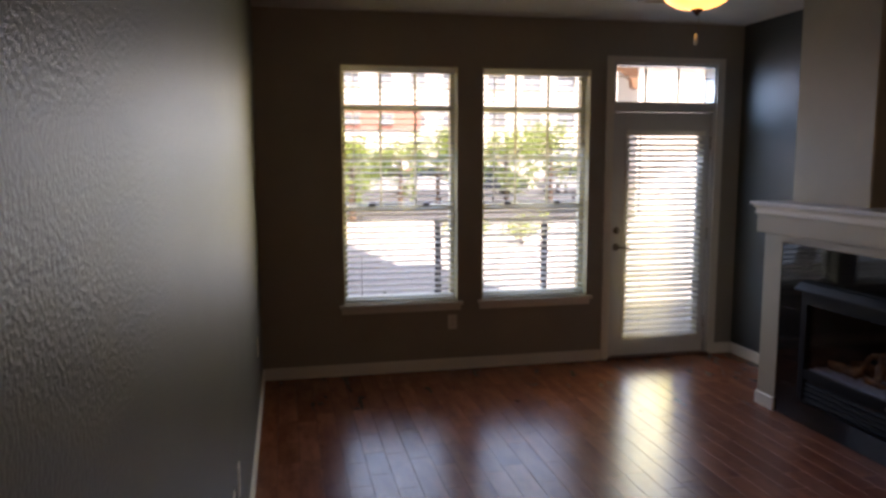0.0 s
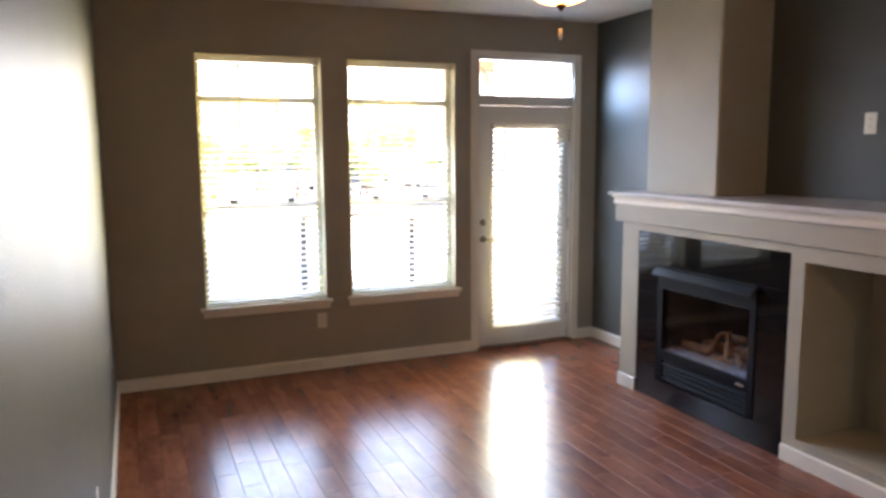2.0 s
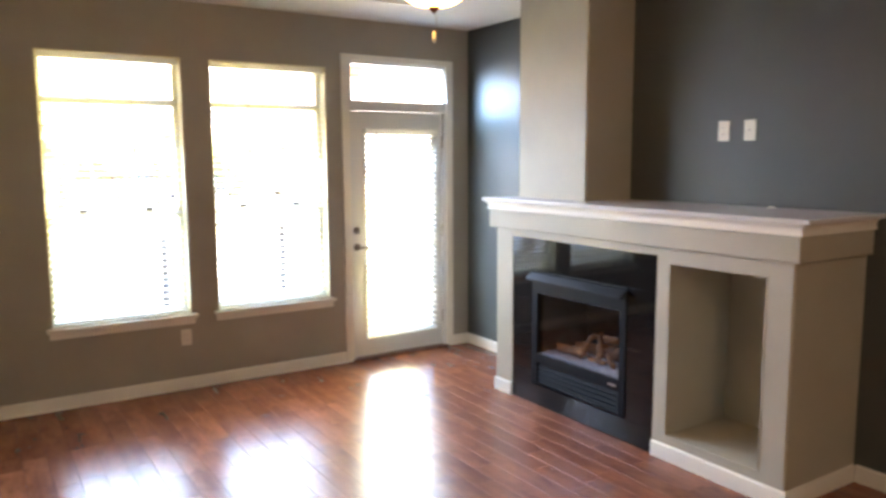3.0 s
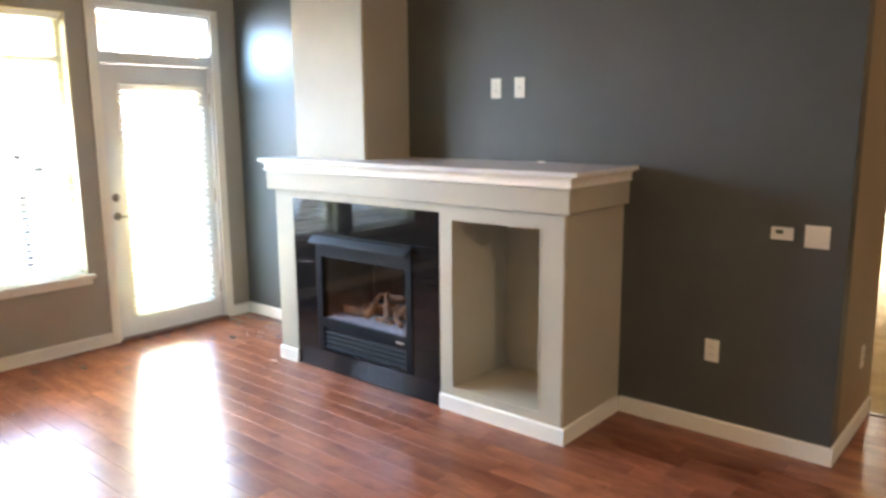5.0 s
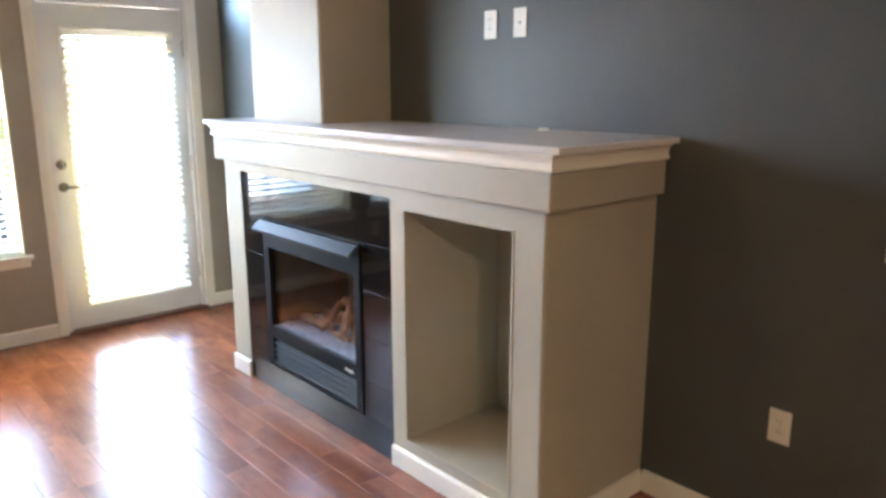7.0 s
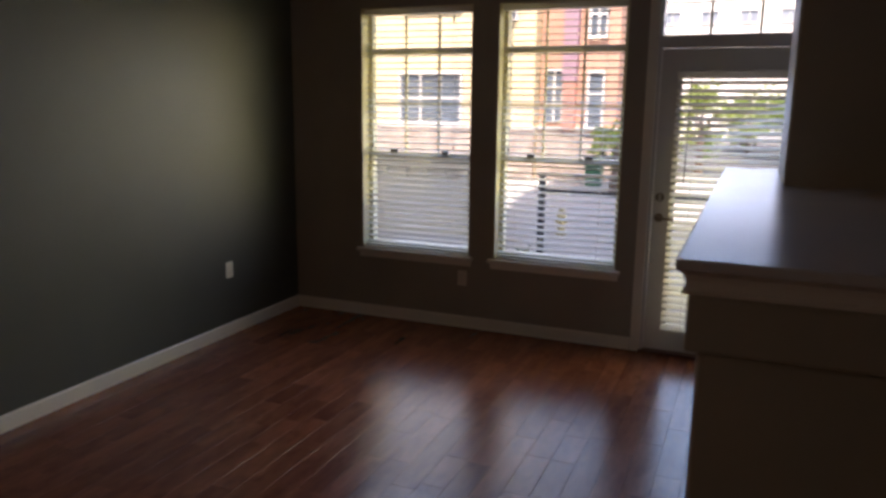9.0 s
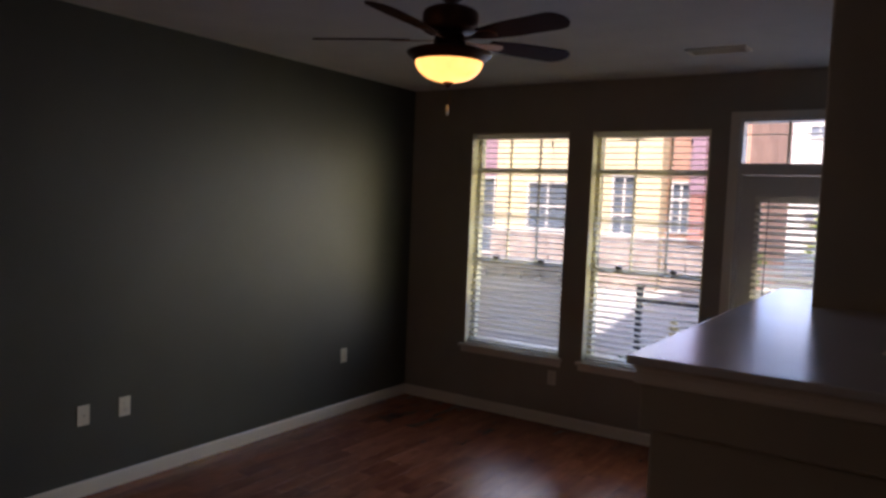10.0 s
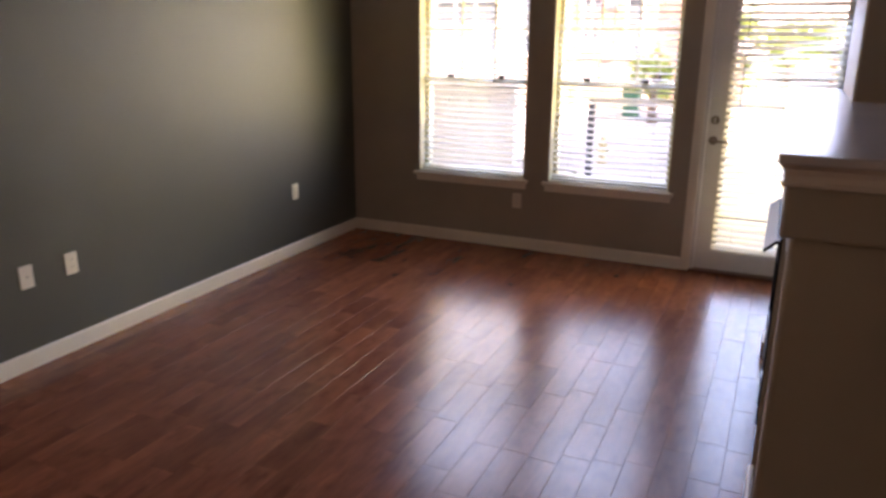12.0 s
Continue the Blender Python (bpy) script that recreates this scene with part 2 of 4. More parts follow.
# cool tint stands in for the bluish-grey reflection on this glass
M_FIREGLASS = glass("fireplace_glass", (0.80, 0.85, 0.92), 0.06, 0.07)
M_SLAT = slat_white()
M_FLOOR = wood_floor()
M_SUBFLOOR = surface("dark_joint_filler", (0.075, 0.028, 0.017), 0.7, relief=0.1)
M_CARPET = surface("beige_carpet", (0.42, 0.33, 0.21), 0.95, vary=0.25, big=5.0, fine=220.0, relief=1.0, depth=0.006, spec=0.1)
M_STRIP = surface("transition_strip_wood", (0.12, 0.04, 0.02), 0.35, vary=0.3, fine=40.0, relief=0.05)
M_STUCCO_CREAM = surface("cream_stucco", (0.68, 0.57, 0.35), 0.9, vary=0.08, big=0.8, fine=25.0, relief=0.4, depth=0.006)
M_STUCCO_WHITE = surface("white_stucco", (0.72, 0.69, 0.63), 0.9, vary=0.06, big=0.5, fine=18.0, relief=0.3, depth=0.006)
M_PATIO_WALL = surface("patio_wall_stucco", (0.68, 0.67, 0.58), 0.9, vary=0.08, big=1.2, fine=40.0, relief=0.5, depth=0.004)
# brick, red and plum walls are paled: haze and bloom put into colour
M_TERRA = surface("terracotta_brick_wall", (0.52, 0.30, 0.21), 0.9, vary=0.22, big=1.5, fine=14.0, relief=0.5, depth=0.008)
M_REDWALL = surface("pale_red_siding", (0.50, 0.23, 0.18), 0.85, vary=0.12, big=0.6, fine=10.0, relief=0.2)
M_TIMBER = surface("stained_eave_timber", (0.30, 0.16, 0.09), 0.75, vary=0.25, big=3.0, fine=30.0, relief=0.3, depth=0.003)
M_PLUM = surface("plum_painted_wall", (0.33, 0.21, 0.25), 0.85, vary=0.1)
M_STONE = surface("ledgestone_base", (0.38, 0.31, 0.26), 0.9, vary=0.4, big=3.0, fine=9.0, relief=0.9, depth=0.02)
M_ROOF = surface("brown_roof_shingles", (0.16, 0.12, 0.10), 0.9, vary=0.3, big=2.0, fine=18.0, relief=0.6, depth=0.01)
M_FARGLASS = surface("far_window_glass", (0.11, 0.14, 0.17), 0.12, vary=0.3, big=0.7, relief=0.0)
# sky reflection and distance haze put into the panes as a paler colour
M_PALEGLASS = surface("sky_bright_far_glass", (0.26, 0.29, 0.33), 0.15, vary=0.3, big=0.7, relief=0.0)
M_CONCRETE = surface("sunlit_concrete", (0.52, 0.50, 0.46), 0.9, vary=0.12, big=0.7, fine=30.0, relief=0.4, depth=0.003)
M_ASPHALT = surface("parking_asphalt", (0.11, 0.11, 0.11), 0.9, vary=0.25, big=0.4, fine=35.0, relief=0.6, depth=0.004)
M_RAIL = surface("dark_painted_rail", (0.06, 0.065, 0.07), 0.45, vary=0.15, relief=0.05)
M_RAILTOP = surface("pale_rail_cap", (0.62, 0.60, 0.55), 0.5, vary=0.08, relief=0.05)
M_BIN = surface("green_bin_plastic", (0.03, 0.14, 0.08), 0.5, vary=0.15, relief=0.1)
M_HYDRANT = surface("yellow_hydrant_paint", (0.66, 0.57, 0.30), 0.4, vary=0.12, relief=0.1)
M_CARSILVER = surface("silver_car_paint", (0.62, 0.63, 0.65), 0.25, metal=0.3, vary=0.05, relief=0.0, coat=1.0)
M_CARDARK = surface("dark_car_paint", (0.04, 0.05, 0.07), 0.2, metal=0.3, vary=0.1, relief=0.0, coat=1.0)
M_CARGLASS = surface("car_window_glass", (0.02, 0.03, 0.04), 0.08, vary=0.2, relief=0.0)
M_TYRE = surface("tyre_rubber", (0.02, 0.02, 0.02), 0.8, vary=0.2, relief=0.2)
M_BARK = surface("tree_bark", (0.14, 0.10, 0.07), 0.95, vary=0.35, big=6.0, fine=40.0, relief=0.9, depth=0.01)
M_LEAF = leaf_mat("fresh_green_leaves", (0.16, 0.23, 0.05), (0.34, 0.42, 0.11))
M_LEAF2 = leaf_mat("silvery_shrub_leaves", (0.14, 0.17, 0.10), (0.30, 0.33, 0.22))
M_LCD = surface("thermostat_display", (0.10, 0.11, 0.08), 0.25, vary=0.1, relief=0.0)
M_CHAIN = surface("pull_chain_brass", (0.55, 0.38, 0.18), 0.35, metal=1.0, vary=0.1, relief=0.0)


# ---- mesh helpers ----
def box(bm, x0, x1, y0, y1, z0, z1, bev=0.0, seg=2):
    """Adds a box; bev rounds all its edges."""
    t = bmesh.new() if bev else bm
    v = [t.verts.new((x, y, z)) for z in (z0, z1) for y in (y0, y1) for x in (x0, x1)]
    for q in ((0, 2, 3, 1), (4, 5, 7, 6), (0, 1, 5, 4), (2, 6, 7, 3), (0, 4, 6, 2), (1, 3, 7, 5)):
        t.faces.new([v[i] for i in q])
    if bev:
        bmesh.ops.bevel(t, geom=list(t.edges), offset=bev, segments=seg, affect="EDGES", profile=0.6)
        merge(bm, t)
    return bm


def merge(bm, other, m=None):
    me = bpy.data.meshes.new("tmp")
    if m is not None:
        bmesh.ops.transform(other, matrix=m, verts=other.verts)
    other.to_mesh(me)
    other.free()
    bm.from_mesh(me)
    bpy.data.meshes.remove(me)
    return bm


def boxes(*dims, bev=0.0):
    bm = bmesh.new()
    for d in dims:
        box(bm, *d, bev=bev)
    return bm


def lathe(rings, n=32, centre=(0, 0), cap=True):
    """A turned shape from rings of (radius, z)."""
    bm = bmesh.new()
    loops = []
    for r, z in rings:
        loops.append([bm.verts.new((centre[0] + r * math.cos(2 * math.pi * i / n), centre[1] + r * math.sin(2 * math.pi * i / n), z)) for i in range(n)])
    for a, b in zip(loops, loops[1:]):
        for i in range(n):
            bm.faces.new((a[i], a[(i + 1) % n], b[(i + 1) % n], b[i]))
    if cap:
        bm.faces.new(loops[0][::-1])
        bm.faces.new(loops[-1])
    bmesh.ops.recalc_face_normals(bm, faces=bm.faces)
    return bm


def rod(p0, p1, r, n=10):
    """A round bar between two points."""
    p0, p1 = Vector(p0), Vector(p1)
    bm = lathe([(r, 0), (r, (p1 - p0).length)], n)
    m = Matrix.Translation(p0) @ (p1 - p0).to_track_quat("Z", "Y").to_matrix().to_4x4()
    bmesh.ops.transform(bm, matrix=m, verts=bm.verts)
    return bm


def extrude_outline(pts, axis, a, b):
    """A prism: an outline in the two axes other than the given one, from a to b along it."""
    bm = bmesh.new()

    def put(p, d):
        return {"x": (d, p[0], p[1]), "y": (p[0], d, p[1]), "z": (p[0], p[1], d)}[axis]

    la = [bm.verts.new(put(p, a)) for p in pts]
    lb = [bm.verts.new(put(p, b)) for p in pts]
    bm.faces.new(la)
    bm.faces.new(lb[::-1])
    for i in range(len(pts)):
        j = (i + 1) % len(pts)
        bm.faces.new((la[i], lb[i], lb[j], la[j]))
    bmesh.ops.recalc_face_normals(bm, faces=bm.faces)
    return bm


def ring(x0, x1, outer, inner):
    """A flat rectangular frame in the y-z plane, of one piece; outer and inner are (y0, y1, z0, z1)."""
    bm = bmesh.new()
    loops = []
    for x, (y0, y1, z0, z1) in ((x1, outer), (x0, outer), (x0, inner), (x1, inner)):
        loops.append([bm.verts.new((x, y, z)) for y, z in ((y0, z0), (y1, z0), (y1, z1), (y0, z1))])
    for a, b in zip(loops, loops[1:] + loops[:1]):
        for i in range(4):
            bm.faces.new((a[i], a[(i + 1) % 4], b[(i + 1) % 4], b[i]))
    bmesh.ops.recalc_face_normals(bm, faces=bm.faces)
    return bm


def mesh_ob(name, bm, mat, smooth=False):
    me = bpy.data.meshes.new(name)
    bm.to_mesh(me)
    bm.free()
    me.materials.append(mat)
    if smooth:
        me.polygons.foreach_set("use_smooth", [True] * len(me.polygons))
    return new(name, me)


def thing(name, at, label, category, group="", kind=""):
    ob = new(name)
    ob.empty_display_size = 0.1
    ob.matrix_basis = at if isinstance(at, Matrix) else Matrix.Translation(at)
    return tagged(ob, label, category, group, kind)


def part(name, bm, mat, parent, label="", smooth=False):
    ob = mesh_ob(name, bm, mat, smooth)
    ob.parent = parent
    return tagged(ob, label)


def setting(name, bm, mat, label, category, smooth=False):
    return tagged(mesh_ob(name, bm, mat, smooth), label, category, kind="structure")


# ---- the room ----
W, H = 3.988, 2.78          # room width, ceiling height
BACK = -8.0                 # wall behind the walk
END = -4.625                 # where the east wall turns into the hall
T = 0.20                    # outer wall thickness
W1, W2 = (0.625, 1.534), (1.728, 2.632)
WZ0, WZ1 = 0.560, 2.390
DX0, DX1, DZ = 2.820, 3.758, 2.465

north = boxes(
    (-T, W1[0], 0, T, -0.2, H), (W1[0], W1[1], 0, T, -0.2, WZ0), (W1[0], W1[1], 0, T, WZ1, H),
    (W1[1], W2[0], 0, T, -0.2, H), (W2[0], W2[1], 0, T, -0.2, WZ0), (W2[0], W2[1], 0, T, WZ1, H),
    (W2[1], DX0, 0, T, -0.2, H), (DX0, DX1, 0, T, DZ, H), (DX1, W + T, 0, T, -0.2, H), (DX0, DX1, 0, T, -0.2, -0.02),
)
setting("wall_north", north, M_GREIGE, "greige painted textured drywall with two windows and a door", "wall")
setting("wall_west", boxes((-T, 0, BACK, 0, -0.2, H)), M_SLATE, "dark slate-grey satin painted textured wall", "wall")
setting("wall_east", boxes((W, W + 0.12, END, 0, -0.2, H)), M_SLATE, "dark slate-grey painted wall behind the fireplace", "wall")
setting("wall_south", boxes((-T, W + 5.0, BACK - 0.15, BACK, -0.2, H)), M_GREIGE, "plain greige painted wall", "wall")
setting("wall_hall_north", boxes((W + 0.12, 4.85, END, END + 0.12, -0.2, H)), M_HALL, "warm beige painted hall wall", "wall")
setting("wall_hall_side", boxes((4.73, 4.85, END + 0.12, -2.6, -0.2, H)), M_HALL, "warm beige painted hall wall", "wall")
setting("wall_hall_far", boxes((8.10, 8.22, BACK, -4.17, -0.2, H), (8.10, 8.22, -3.38, -2.6, -0.2, H), (8.10, 8.22, -4.17, -3.38, 2.05, H)), M_HALL, "beige hall wall with an open doorway", "wall")
setting("wall_hall_alcove", boxes((4.73, 8.22, -2.6, -2.5, -0.2, H)), M_HALL, "beige painted wall of the side hall", "wall")
setting("wall_bedroom", boxes((10.6, 10.7, -6.2, -2.4, -0.2, H), (8.22, 10.7, -6.3, -6.2, -0.2, H), (8.22, 10.7, -2.5, -2.4, -0.2, H)), M_STUCCO_WHITE, "pale painted walls of the room past the hall", "wall")
setting("ceiling", boxes((-T, 10.7, BACK - 0.15, T, H, H + 0.15)), M_CEIL, "off-white sprayed-texture ceiling", "ceiling")
# unseen storeys above, stepped in height and depth to shape the patio's shade
setting("shade_storeys", boxes((-22.0, 1.2, BACK - 4, T + 0.05, H + 0.152, 7.4), (1.2, 3.3, -2.5, T + 0.05, H + 0.152, 19.0), (1.2, 3.3, BACK - 4, -2.5, H + 0.152, 5.9), (3.3, 3.9, BACK - 4, T + 0.05, H + 0.152, 10.0)), M_STUCCO_CREAM, "unseen upper storeys, block heights set to shape the patio shade, stucco", "building")
setting("low_shade_wing", boxes((3.9005, 16.0, BACK - 4, T + 0.05, H + 0.152, 3.5)), M_STUCCO_CREAM, "unseen low wing, kept low so sun reaches the patio, stucco", "building")


def base_run(bm, x0, y0, x1, y1, nx, ny, h=0.09, d=0.014):
    """A baseboard with an eased top along a wall; (nx, ny) points into the room."""
    L = Vector((x1 - x0, y1 - y0, 0))
    prof = [(0, 0), (d, 0), (d, h - 0.010), (d - 0.005, h - 0.002), (0, h)]
    la = [bm.verts.new((x0 + nx * p, y0 + ny * p, z)) for p, z in prof]
    lb = [bm.verts.new((x0 + nx * p + L.x, y0 + ny * p + L.y, z)) for p, z in prof]
    bm.faces.new(la)
    bm.faces.new(lb[::-1])
    for i in range(len(prof)):
        j = (i + 1) % len(prof)
        bm.faces.new((la[i], lb[i], lb[j], la[j]))
    bmesh.ops.recalc_face_normals(bm, faces=bm.faces)
    return bm


def baseboard(*runs):
    bm = bmesh.new()
    for r in runs:
        base_run(bm, *r)
    return setting("baseboard", bm, M_TRIM, "white painted wooden baseboard", "baseboard")


baseboard((0, BACK, 0, 0, 1, 0))
baseboard((0.014, 0, 2.760, 0, 0, -1))
baseboard((3.821, 0, W - 0.014, 0, 0, -1))
baseboard((W, 0, W, -1.23, -1, 0))
baseboard((W, -3.535, W, END - 0.014, -1, 0))
baseboard((W, END, 4.85, END, 0, -1))
baseboard((8.10, BACK, 8.10, -4.63, -1, 0))


# ---- windows with blinds ----
def window(name, x0, x1):
    w = thing(name, (0, 0, 0), "white vinyl single-hung window with grilles in the upper sash", "window", kind="structure")
    d0, d1 = 0.105, 0.175
    f = 0.04
    part("window_frame", boxes((x0, x0 + f, d0, d1, WZ0, WZ1), (x1 - f, x1, d0, d1, WZ0, WZ1), (x0 + f, x1 - f, d0, d1, WZ0, WZ0 + f), (x0 + f, x1 - f, d0, d1, WZ1 - f, WZ1)), M_VINYL, w)
    part("transom_bar", boxes((x0 + f, x1 - f, d0 - 0.004, d1 - 0.004, 2.056, 2.102), bev=0.004), M_VINYL, w)
    part("meeting_rail", boxes((x0 + f, x1 - f, d0 - 0.006, d1 - 0.006, 1.276, 1.320), bev=0.004), M_VINYL, w)
    g = (x1 - x0 - 2 * f) / 3
    for k in (1, 2):
        xm = x0 + f + k * g
        part("grille_bar", boxes((xm - 0.009, xm + 0.009, 0.132, 0.146, 2.102, WZ1 - f)), M_VINYL, w)
        part("grille_bar", boxes((xm - 0.009, xm + 0.009, 0.132, 0.146, 1.320, 2.056)), M_VINYL, w)
    part("grille_bar", boxes((x0 + f, x1 - f, 0.133, 0.145, 1.680, 1.698)), M_VINYL, w)
    for xl in (x0 + 0.24, x1 - 0.24):
        part("sash_lock", boxes((xl - 0.025, xl + 0.025, d0 - 0.03, d0 - 0.006, 1.320, 1.340), bev=0.004), M_PLATE_SLOT, w)
    for z0, z1 in ((WZ0 + f, 1.276), (1.320, 2.056), (2.102, WZ1 - f)):
        pane = part("pane", boxes((x0 + f, x1 - f, 0.138, 0.142, z0, z1)), M_GLASS, w)
        pane.visible_shadow = False
    sill = boxes((x0 - 0.035, x1 + 0.035, -0.045, -0.0005, WZ0 - 0.028, WZ0), bev=0.006)
    box(sill, x0, x1, -0.001, d0, WZ0 + 0.001, WZ0 + 0.006)
    box(sill, x0 - 0.02, x1 + 0.02, -0.016, -0.0005, WZ0 - 0.075, WZ0 - 0.029, bev=0.004)
    part("window_sill", sill, M_TRIM, w)
    # liners added over the drywall reveals, bright and yellow to imitate daylight there
    part("lit_reveal_liner", boxes((x0, x0 + 0.008, 0.001, d0 - 0.001, WZ0 + 0.007, WZ1 - 0.009), (x1 - 0.008, x1, 0.001, d0 - 0.001, WZ0 + 0.007, WZ1 - 0.009), (x0, x1, 0.001, d0 - 0.001, WZ1 - 0.008, WZ1)), M_VINYL, w)
    return w


window("window_1", *W1)
window("window_2", *W2)


def slat_mesh(x0, x1, depth, thick=0.0028, crown=0.0022):
    """One gently crowned slat round y = 0, z = 0."""
    n = 4
    pts = [(-depth / 2 + depth * i / n, crown * (1 - (2 * i / n - 1) ** 2)) for i in range(n + 1)]
    outline = pts + [(y, z - thick) for y, z in reversed(pts)]
    bm = extrude_outline(outline, "x", x0, x1)
    me = bpy.data.meshes.new("slat")
    bm.to_mesh(me)
    bm.free()
    me.materials.append(M_SLAT)
    return me


def blind(x0, x1, z0, z1, yc, depth, tilt, label, wand=None):
    b = thing("window_blind", (0, yc, 0), label, "blind", group="window blinds")
    part("headrail", boxes((x0, x1, -depth / 2 - 0.004, depth / 2 + 0.004, z1 - 0.045, z1), bev=0.004), M_SLAT, b)
    part("bottom_rail", boxes((x0, x1, -depth / 2, depth / 2, z0, z0 + 0.018), bev=0.005), M_SLAT, b)
    me = slat_mesh(x0 + 0.002, x1 - 0.002, depth)
    pitch = 0.0455
    n = int((z1 - 0.06 - z0 - 0.03) / pitch)
    rng = random.Random(int(x0 * 100))
    for i in range(n + 1):
        s = new("slat", me)
        s.parent = b
        s.matrix_basis = pose(0, 0, z0 + 0.04 + i * (z1 - 0.07 - z0 - 0.04) / n, tilt + rng.uniform(-1.2, 1.2), rng.uniform(-0.08, 0.08), 0)
    for xc in (x0 + 0.13, x1 - 0.13):
        for dy in (-depth / 2 - 0.001, depth / 2 + 0.001):
            part("ladder_cord", rod((xc, dy, z0 + 0.01), (xc, dy, z1 - 0.02), 0.0011, 5), M_SLAT, b)
    if wand:
        part("tilt_wand", rod((wand[0], -depth / 2 - 0.012, z1 - 0.03), (wand[0] - 0.004, -depth / 2 - 0.014, wand[1]), 0.0035, 8), M_PLATE_SLOT if len(wand) > 2 else M_SLAT, b)
    return b


blind(W1[0] + 0.017, W1[1] - 0.016, WZ0 + 0.010, WZ1 - 0.004, 0.052, 0.050, 10, "white faux-wood horizontal blind with open slats", (0.72, 1.35))
blind(W2[0] + 0.017, W2[1] - 0.016, WZ0 + 0.010, WZ1 - 0.004, 0.052, 0.050, 10, "white faux-wood horizontal blind with open slats", (1.83, 1.30))
for xc, zc in ((1.38, 2.29), (0.72, 1.365), (1.39, 1.365), (2.49, 2.30), (1.82, 1.365), (2.50, 1.365)):
    cord = thing("cord_tassel", (xc, 0.012, zc), "small dark pull tassel of a blind cord", "blind cord", group="blind cord tassels")
    part("tassel", lathe([(0.003, 0.022), (0.006, 0.016), (0.007, 0.0), (0.004, -0.016)], 10), M_PLATE_SLOT, cord)
    part("cord", rod((0, 0, 0.02), (0, 0, WZ1 - 0.05 - zc), 0.001, 5), M_SLAT, cord)

# ---- door with transom ----
door = thing("door_1", (0, 0, 0), "white full-light patio door under a grilled transom, closed", "door", kind="structure")
SX0, SX1, SZ0, SZ1 = 2.853, 3.728, 0.018, 2.062   # slab
GX0, GX1, GZ0, GZ1 = 2.992, 3.612, 0.205, 1.895   # glass
DY = 0.035
frame_bm = boxes((DX0, SX0 - 0.003, 0.0, 0.13, 0, DZ), (SX1 + 0.003, DX1, 0.0, 0.13, 0, DZ), (SX0 - 0.003, SX1 + 0.003, 0.0, 0.13, DZ - 0.03, DZ), (SX0 - 0.003, SX1 + 0.003, 0.0, 0.13, SZ1 + 0.004, 2.146))
part("door_frame", frame_bm, M_DOOR, door)
casing = boxes((2.763, DX0 + 0.008, -0.016, -0.0005, 0, DZ + 0.040), (DX1 - 0.008, 3.818, -0.016, -0.0005, 0, DZ + 0.040), (DX0 + 0.008, DX1 - 0.008, -0.016, -0.0005, DZ - 0.008, DZ + 0.040), bev=0.003)
part("casing", casing, M_TRIM, door)
slab = boxes((SX0, GX0 - 0.02, DY, DY + 0.044, SZ0, SZ1), (GX1 + 0.02, SX1, DY, DY + 0.044, SZ0, SZ1), (GX0 - 0.02, GX1 + 0.02, DY, DY + 0.044, SZ0, GZ0 - 0.02), (GX0 - 0.02, GX1 + 0.02, DY, DY + 0.044, GZ1 + 0.02, SZ1))
part("slab", slab, M_DOOR, door)
lite = boxes((GX0 - 0.03, GX0, DY - 0.012, DY, GZ0 - 0.03, GZ1 + 0.03), (GX1, GX1 + 0.03, DY - 0.012, DY, GZ0 - 0.03, GZ1 + 0.03), (GX0, GX1, DY - 0.012, DY, GZ0 - 0.03, GZ0), (GX0, GX1, DY - 0.012, DY, GZ1, GZ1 + 0.03), bev=0.004)
part("glazing_frame", lite, M_DOOR, door)
p = part("pane", boxes((GX0 - 0.02, GX1 + 0.02, DY + 0.018, DY + 0.024, GZ0 - 0.02, GZ1 + 0.02)), M_GLASS, door)
p.visible_shadow = False
p = part("transom_pane", boxes((SX0 - 0.003, SX1 + 0.003, 0.07, 0.076, 2.146, DZ - 0.03)), M_GLASS, door)
p.visible_shadow = False
for xm in (3.137, 3.433):
    part("grille_bar", boxes((xm - 0.008, xm + 0.008, 0.062, 0.070, 2.146, DZ - 0.03)), M_VINYL, door)
part("grille_bar", boxes((SX0, SX1, 0.063, 0.069, 2.347, 2.355)), M_VINYL, door)
part("threshold", boxes((DX0, DX1, -0.03, 0.13, 0.0005, 0.016), bev=0.005), M_STRIP, door, "dark wooden threshold")
for zh in (0.28, 1.045, 1.815):
    h = part("hinge", boxes((SX1 - 0.006, SX1 + 0.010, DY - 0.012, DY - 0.0005, zh - 0.05, zh + 0.05), bev=0.002), M_NICKEL, door)
    part("hinge_pin", rod((SX1 + 0.002, DY - 0.014, zh - 0.055), (SX1 + 0.002, DY - 0.014, zh + 0.055), 0.006), M_NICKEL, h)


def rosette(x, z, r=0.03):
    bm = lathe([(r, 0), (r, 0.006), (r - 0.006, 0.011), (0.012, 0.012), (0.012, 0.03)], 24)
    bmesh.ops.transform(bm, matrix=Matrix.Translation((x, DY, z)) @ Matrix.Rotation(radians(90), 4, "X"), verts=bm.verts)
    return bm


dead = part("deadbolt", rosette(2.897, 1.090), M_HARDWARE, door, smooth=False)
part("thumb_turn", boxes((2.891, 2.903, DY - 0.05, DY - 0.028, 1.070, 1.110), bev=0.003), M_NICKEL, dead)
lever = part("door_handle", rosette(2.897, 0.949), M_HARDWARE, door)
lv = rod((2.897, DY - 0.042, 0.949), (3.000, DY - 0.046, 0.946), 0.0085, 12)
merge(lv, rod((2.897, DY - 0.028, 0.949), (2.897, DY - 0.05, 0.949), 0.010, 12))
part("lever", lv, M_HARDWARE, lever)
